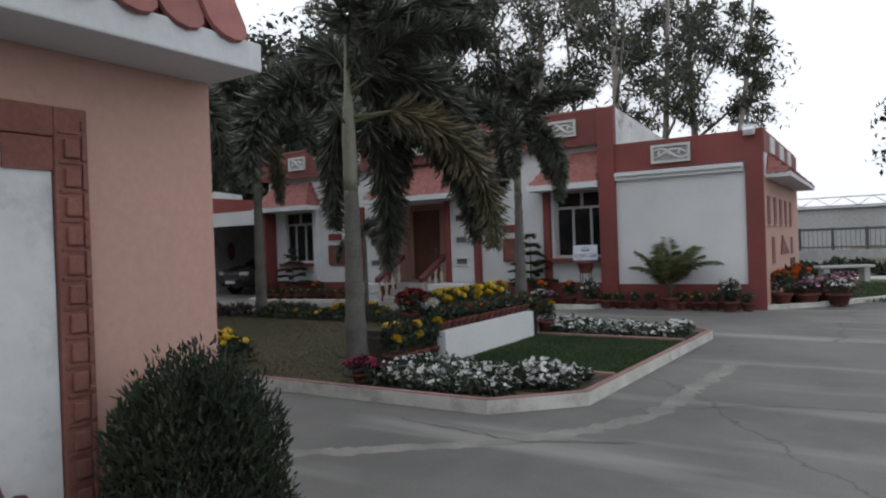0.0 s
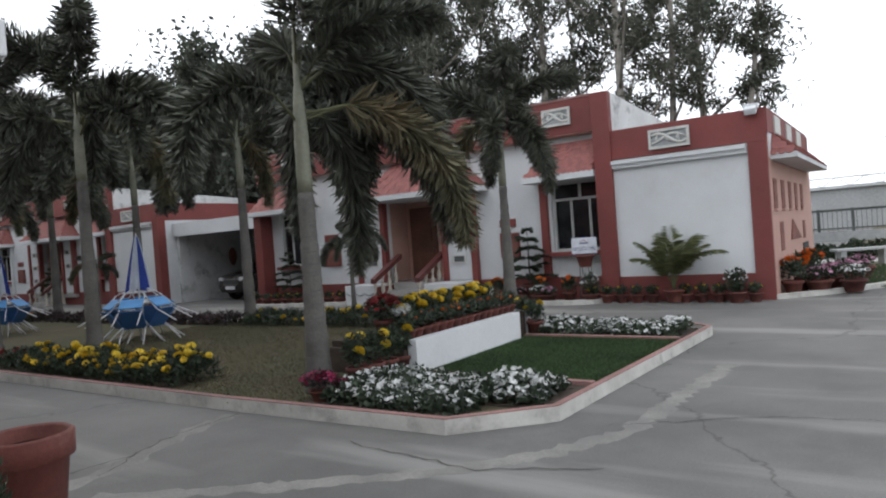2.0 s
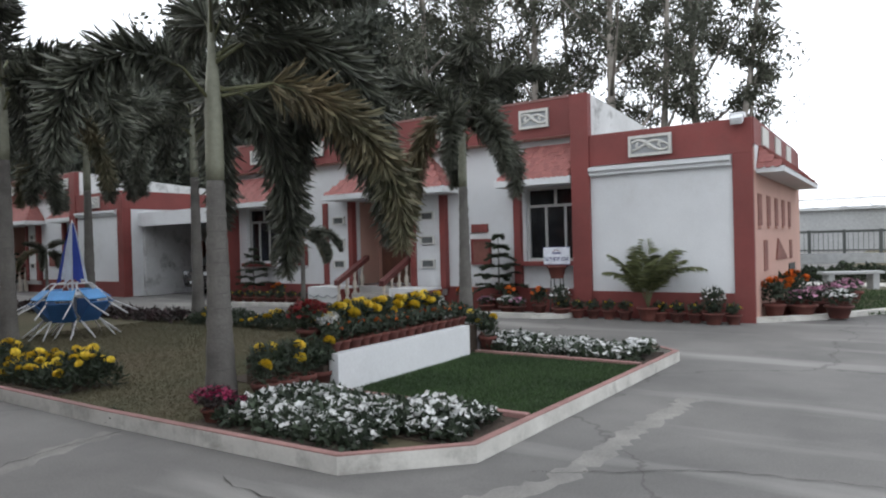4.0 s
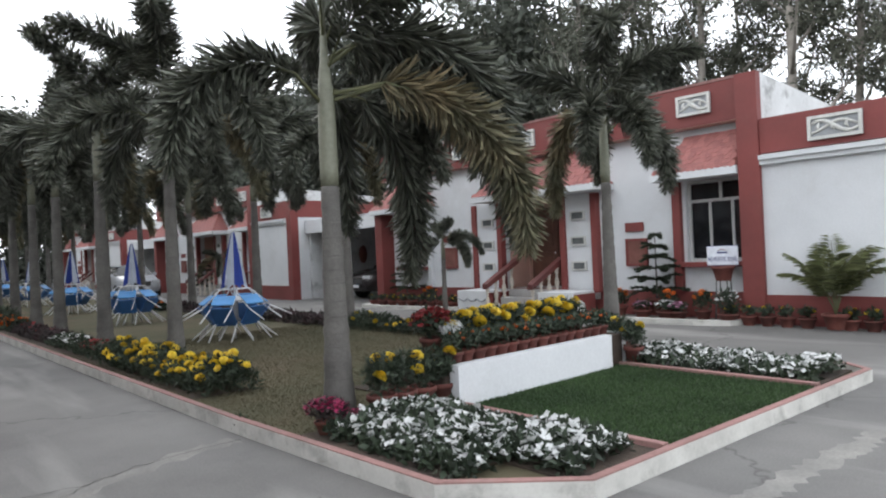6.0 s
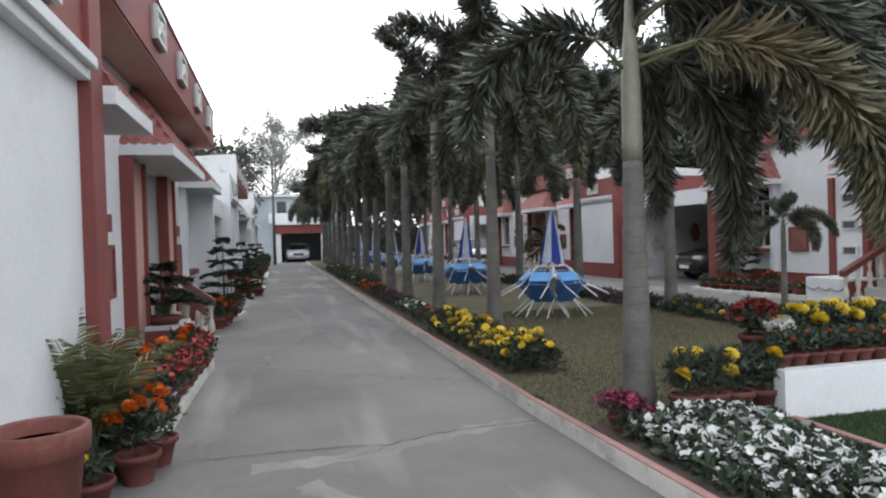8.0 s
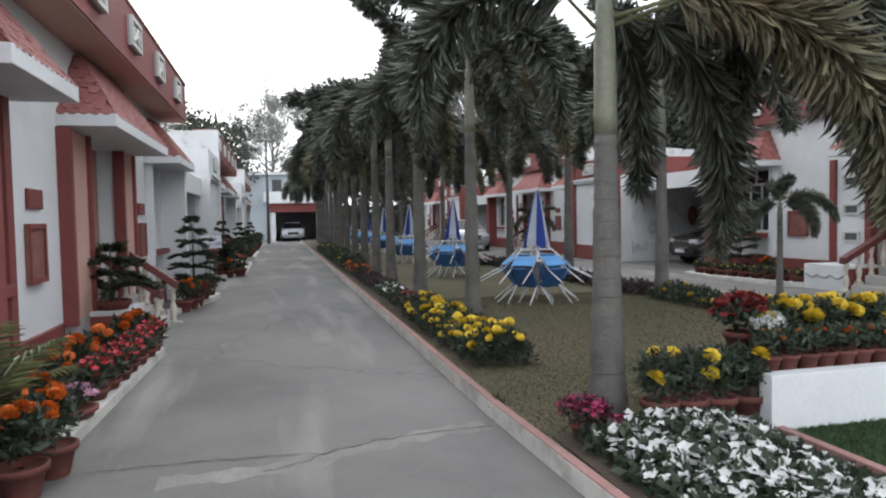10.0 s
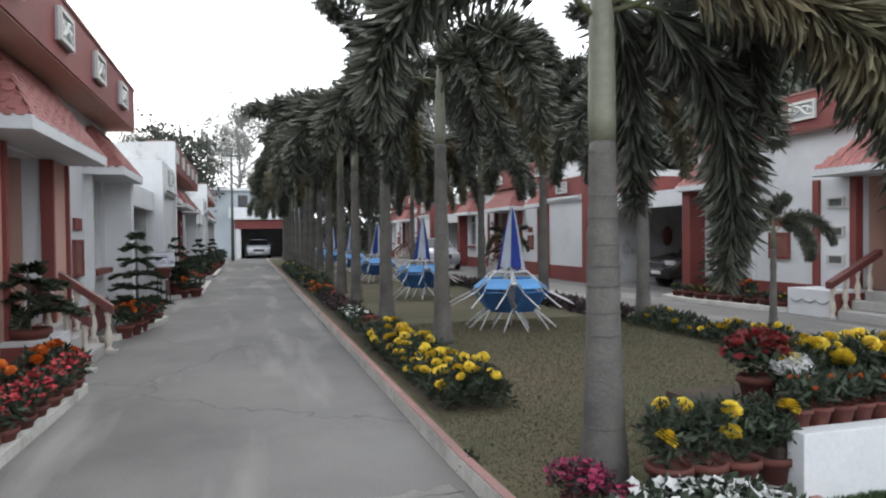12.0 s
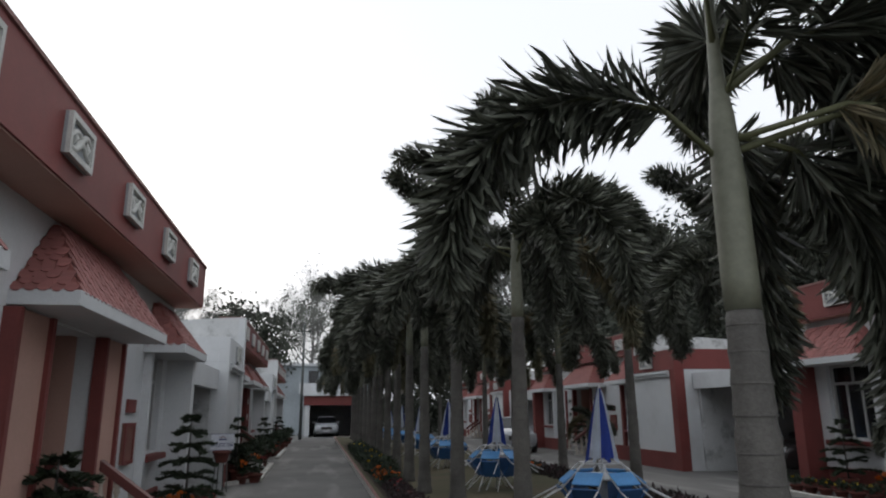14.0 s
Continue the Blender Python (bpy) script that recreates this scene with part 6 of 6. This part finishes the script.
def notice(name, m, w, label, on_tub=True):
    """A white board lettered in dark blue, on a red tub with thin legs; it faces -y before m."""
    s = thing(name, label, "sign")
    h = w * 0.62
    z = 1.02
    part("board", boxes((-w / 2, -0.012, z, w / 2, 0.012, z + h), bevel=0.004), M_SIGN, s)
    part("board_edge", boxes((-w / 2 - 0.008, -0.006, z - 0.01, w / 2 + 0.008, 0.016, z), (-w / 2 - 0.008, -0.006, z + h, w / 2 + 0.008, 0.016, z + h + 0.01)), M_SIGNINK, s)
    text_mesh("NO PLASTIC ZONE", w * 0.118, M_SIGNINK, s, pose(0, -0.015, z + h * 0.3, 90, 0, 0) @ Matrix.Diagonal((0.92, 1.7, 1, 1)), "lettering")
    bm = boxes((-w * 0.17, -0.018, z + h * 0.62, w * 0.17, -0.013, z + h * 0.7))
    part("small_line", bm, M_SIGNINK, s)
    bm = tube(bmesh.new(), [(-w * 0.14, -0.015, z + h * 0.75), (0, -0.015, z + h * 0.86), (w * 0.14, -0.015, z + h * 0.75)], [0.006] * 3, 5)
    part("arc_mark", bm, M_RED, s)
    part("tub", moved(lathe(pot_profile(0.19, 0.26), 20, cap=False), pose(0, 0.0, 0.74)), M_POT, s)
    part("tub_soil", moved(lathe([(0.16, 0.2), (0.165, 0.215)], 16), pose(0, 0.0, 0.74)), M_SOIL, s)
    for k in range(4):
        a = k * math.pi / 2 + 0.78
        part("stand_leg", tube(bmesh.new(), [(0.13 * math.cos(a), 0.13 * math.sin(a), 0.75), (0.17 * math.cos(a), 0.17 * math.sin(a), 0.0)], [0.012, 0.012], 6), M_RAIL, s)
    s.matrix_basis = m
    return s


notice("notice_board", pose(-5.52, 14.45, 0.0, 0, 0, 6), 0.54, "white blue-lettered board on a red tub below the window")
notice("notice_board", pose(-18.7, 2.0, -0.12, 0, 0, 120), 0.55, "white blue-lettered board on a red tub beside the lane")
notice("notice_board", pose(-24.6, 14.83, 0.0, 0, 0, 25), 0.6, "white board lettered in blue below a far bungalow window")

# ---- beds and pots along the house fronts ----


def front_bed(pts, label):
    k = part("bed_kerb", ribbon(pts, 0.0, 0.15, -0.05, 0.09), M_KERBWHITE)
    return tagged(k, label, "kerb", kind="structure")


front_bed([(-5.0, 14.35), (-5.2, 13.95), (-5.6, 13.78), (-7.9, 13.62), (-8.3, 13.8)][::-1], "white painted kerb of the flower bed below the window")
front_bed([(-11.95, 14.3), (-12.25, 13.95), (-14.6, 13.55), (-15.6, 13.65), (-15.9, 14.2)][::-1], "white painted kerb of the flower bed below the window")
front_bed([(-4.9, 1.93), (-5.3, 2.18), (-5.7, 2.28), (-9.0, 2.36), (-9.15, 2.25)], "white painted kerb of the flower bed beside the lane")
front_bed([(-12.6, 1.85), (-12.75, 2.0), (-14.5, 2.42), (-15.2, 2.48), (-15.6, 2.2)], "white painted kerb of the flower bed beside the lane")
front_bed([(-19.9, 1.9), (-20.1, 2.1), (-21.0, 2.75), (-26.5, 2.7), (-26.8, 2.3)], "white painted kerb of the flower bed beside the lane")
front_bed([(-29.0, 1.9), (-29.2, 2.2), (-30.0, 2.7), (-36, 2.7), (-36.3, 2.3)], "white painted kerb of the flower bed beside the lane")
om = potted("potted_orange_marigold", "terracotta pot of large orange marigolds", 0.14, 0.2, 0.32, 0.18, 260, 0.09, 0.35, M_LEAF, 7, "pom", 0.055, M_ORANGE, 50, "orange marigold pots")
placed(om, [pose(x, y, z, 0, 0, 60 * k) for k, (x, y, z) in enumerate(((-6.00, 1.82, 0), (-5.30, 1.97, 0), (-4.80, 2.25, 0), (-5.15, 2.31, 0), (-5.60, 2.07, 0), (-6.90, 1.97, 0), (-7.80, 1.97, 0), (-6.50, 1.92, 0), (-7.30, 1.87, 0), (-8.60, 2.02, 0), (-13.00, 2.06, 0), (-13.40, 2.14, 0), (-20.4, 2.3, 0), (-23.5, 2.3, 0), (-31, 2.3, 0), (-5.90, 1.62, 0.1), (-5.85, 14.30, 0.02), (-6.55, 14.35, 0.02), (-7.65, 14.40, 0.02), (-13.4, 14.3, 0.02), (-9.00, 2.07, 0), (-34, 2.4, 0)))])
ru = potted("potted_red_flower", "terracotta pot of pinkish red flowers", 0.13, 0.18, 0.25, 0.18, 220, 0.08, 0.4, M_LEAF, 40, "star", 0.035, M_RUBY, 51, "red flower pots")
placed(ru, [pose(x, y, z, 0, 0, 75 * k) for k, (x, y, z) in enumerate(((-6.70, 2.15, 0), (-7.05, 2.17, 0), (-7.40, 2.19, 0), (-7.75, 2.19, 0), (-8.10, 2.21, 0), (-8.50, 2.23, 0), (-8.85, 2.23, 0), (-9.15, 2.17, 0), (-13.80, 2.19, 0), (-14.20, 2.24, 0), (-14.90, 2.29, 0), (-21.5, 2.4, 0), (-22.1, 2.45, 0), (-24.4, 2.4, 0), (-30.4, 2.4, 0), (-32, 2.4, 0)))])
li = potted("potted_lilac_flower", "terracotta bowl of lilac pink flowers", 0.17, 0.17, 0.16, 0.17, 140, 0.08, 0.4, M_LEAF, 70, "star", 0.032, M_LILAC, 52, "lilac flower pots")
placed(li, [pose(-6.15, 2.15, 0.0), pose(-7.05, 14.25, 0.02, 0, 0, 40), pose(-6.30, 14.22, 0.02, 0, 0, 140), pose(-1.30, 15.40, 0.03) @ Matrix.Scale(1.4, 4), pose(-1.10, 16.00, 0.03, 0, 0, 80) @ Matrix.Scale(1.5, 4), pose(-0.95, 16.70, 0.03, 0, 0, 150) @ Matrix.Scale(1.5, 4), pose(-0.85, 17.50, 0.03, 0, 0, 200) @ Matrix.Scale(1.5, 4), pose(-0.75, 18.40, 0.03, 0, 0, 280) @ Matrix.Scale(1.5, 4)])
wb = potted("potted_white_bowl", "terracotta bowl of white flowers", 0.17, 0.17, 0.2, 0.19, 180, 0.08, 0.4, M_LEAF, 40, "star", 0.04, M_PETAL, 53, "white flower bowls")
placed(wb, [pose(-6.50, 14.16, 0.02), pose(-20.75, 2.55, 0.0, 0, 0, 30) @ Matrix.Scale(1.3, 4), pose(-0.75, 15.50, 0.03, 0, 0, 90) @ Matrix.Scale(1.3, 4)])
gp = potted("potted_green_plant", "terracotta pot with a small leafy plant", 0.13, 0.17, 0.15, 0.12, 110, 0.09, 0.4, M_LEAF, 2, "pom", 0.035, M_YELLOW, 54, "leafy pots")
placed(gp, [pose(x, y, z, 0, 0, 64 * k) for k, (x, y, z) in enumerate([(-2.2 - 0.31 * j, 14.2, 0.0) for j in range(11) if j != 5] + [(-12.4 - 0.38 * j, 14.2 - 0.03 * j, 0.02) for j in range(9)] + [(-5.00, 2.09, 0), (-4.40, 2.07, 0)])])
tuft = potted("potted_white_shrub", "terracotta trough with a pale feathery shrub", 0.17, 0.2, 0.42, 0.2, 330, 0.09, 0.3, M_LEAF, 60, "star", 0.025, M_PETAL, 55, "pale shrubs in troughs")
placed(tuft, [pose(-5.30, 14.10, 0.0), pose(-2.50, 14.10, 0.0, 0, 0, 80)])
orb = copy_thing(om, pose(-1.70, 15.10, 0.03) @ Matrix.Scale(1.3, 4))
copy_thing(om, pose(-1.55, 15.70, 0.03, 0, 0, 90) @ Matrix.Scale(1.4, 4))
copy_thing(om, pose(-1.55, 16.40, 0.03, 0, 0, 190) @ Matrix.Scale(1.4, 4))
gb = potted("potted_leafy_shrub", "large terracotta pot with a dark leafy shrub beside the lane", 0.26, 0.34, 0.55, 0.34, 420, 0.16, 0.45, M_LEAF, 0, "pom", 0.04, M_YELLOW, 56, "leafy shrubs along the lane")
placed(gb, [pose(-21.3, 2.15, 0), pose(-24.9, 2.2, 0, 0, 0, 60), pose(-26, 2.3, 0, 0, 0, 120), pose(-30, 2.2, 0, 0, 0, 10), pose(-33, 2.3, 0, 0, 0, 220), pose(-36, 2.4, 0, 0, 0, 160), pose(-40, 2.4, 0, 0, 0, 70), pose(-44, 2.4, 0, 0, 0, 190)])
weed = flower_strip("kerb_weed", "small dark weed tuft growing at the kerb joint", "weed", (-5.75, 5.34), (-5.5, 5.34), 0.12, 0.0, 0.12, 9000, 0.06, 0.2, M_DARKLEAF, 0, "pom", 0.05, M_YELLOW, 62)


# ---- cracks in the drive ----


def crack(pts, width, label, seed):
    """A jagged dark crack that lies in the drive."""
    rng = np.random.default_rng(seed)
    bm = bmesh.new()
    rows = []
    for a, b in zip(pts, pts[1:]):
        a, b = Vector((*a, 0)), Vector((*b, 0))
        n = max(2, int((b - a).length / 0.07))
        side = Vector((-(b - a).y, (b - a).x, 0)).normalized()
        for k in range(n):
            p = a.lerp(b, k / n) + side * float(rng.normal()) * 0.016
            w = width * float(rng.uniform(0.2, 1.3))
            rows.append((bm.verts.new(p - side * w + Vector((0, 0, 0.007))), bm.verts.new(p + side * w + Vector((0, 0, 0.007)))))
    for p, q in zip(rows, rows[1:]):
        bm.faces.new((p[0], p[1], q[1], q[0]))
    return tagged(part("drive_crack", bm, M_CRACK), label, "crack", kind="structure")


M_CRACK = surface("crack_dirt", (0.05, 0.047, 0.043), (0.03, 0.028, 0.026), rough=1, big=6, fine=60)
crack([(-5.28, 5.2), (-5.27, 4.91), (-5.21, 4.42), (-5.05, 3.97), (-5.11, 3.31), (-5.12, 2.42)], 0.006, "thin jagged crack across the lane", 1)
crack([(-5.05, 3.97), (-4.9, 3.78), (-4.79, 3.5)], 0.005, "thin jagged crack across the lane", 2)
crack([(-3.6, 4.9), (-2.4, 4.75), (-1.5, 5.1)], 0.006, "hairline crack in the drive", 3)
crack([(-1.9, 6.0), (-0.9, 6.6), (0.6, 6.9), (2.6, 8.2)], 0.005, "hairline crack in the drive", 4)
crack([(0.4, 9.0), (1.2, 6.9), (1.4, 4.0)], 0.006, "long joint crack in the drive", 5)


def cement_patch(pts, width, label, seed):
    """A thin ragged strip of paler cement trowelled over the drive."""
    rng = np.random.default_rng(seed)
    bm = bmesh.new()
    rows = []
    for a, b in zip(pts, pts[1:]):
        a, b = Vector((*a, 0)), Vector((*b, 0))
        n = max(2, int((b - a).length / 0.06))
        side = Vector((-(b - a).y, (b - a).x, 0)).normalized()
        for k in range(n):
            p = a.lerp(b, k / n)
            l, r = (width * float(rng.uniform(0.35, 1.0)) for _ in range(2))
            rows.append([bm.verts.new(p + side * o + Vector((0, 0, z))) for o, z in ((-l, 0.0005), (-l * 0.75, 0.0035), (r * 0.75, 0.0035), (r, 0.0005))])
    for p, q in zip(rows, rows[1:]):
        for k in range(3):
            bm.faces.new((p[k], p[k + 1], q[k + 1], q[k]))
    return tagged(part("cement_patch", bm, M_PATCH), label, "patch", kind="structure")


M_PATCH = surface("pale_cement", (0.235, 0.228, 0.21), (0.165, 0.16, 0.15), rough=0.95, big=2.5, fine=45, bump=0.3, depth=0.004, dirt=0.7, dirt_col=(0.14, 0.136, 0.13), dirt_scale=2.2)
cement_patch([(-5.32, 5.16), (-5.28, 4.8), (-5.12, 4.35), (-4.95, 3.95), (-4.82, 3.4), (-4.8, 2.9)], 0.14, "pale cement smear along the lane's crack", 7)
cement_patch([(-4.4, 3.3), (-3.6, 3.85), (-3.04, 4.25), (-2.46, 4.7), (-2.0, 5.3), (-1.7, 5.9), (-1.62, 7.2), (-1.5, 8.6)], 0.13, "pale cement seam sweeping round the garden island", 8)
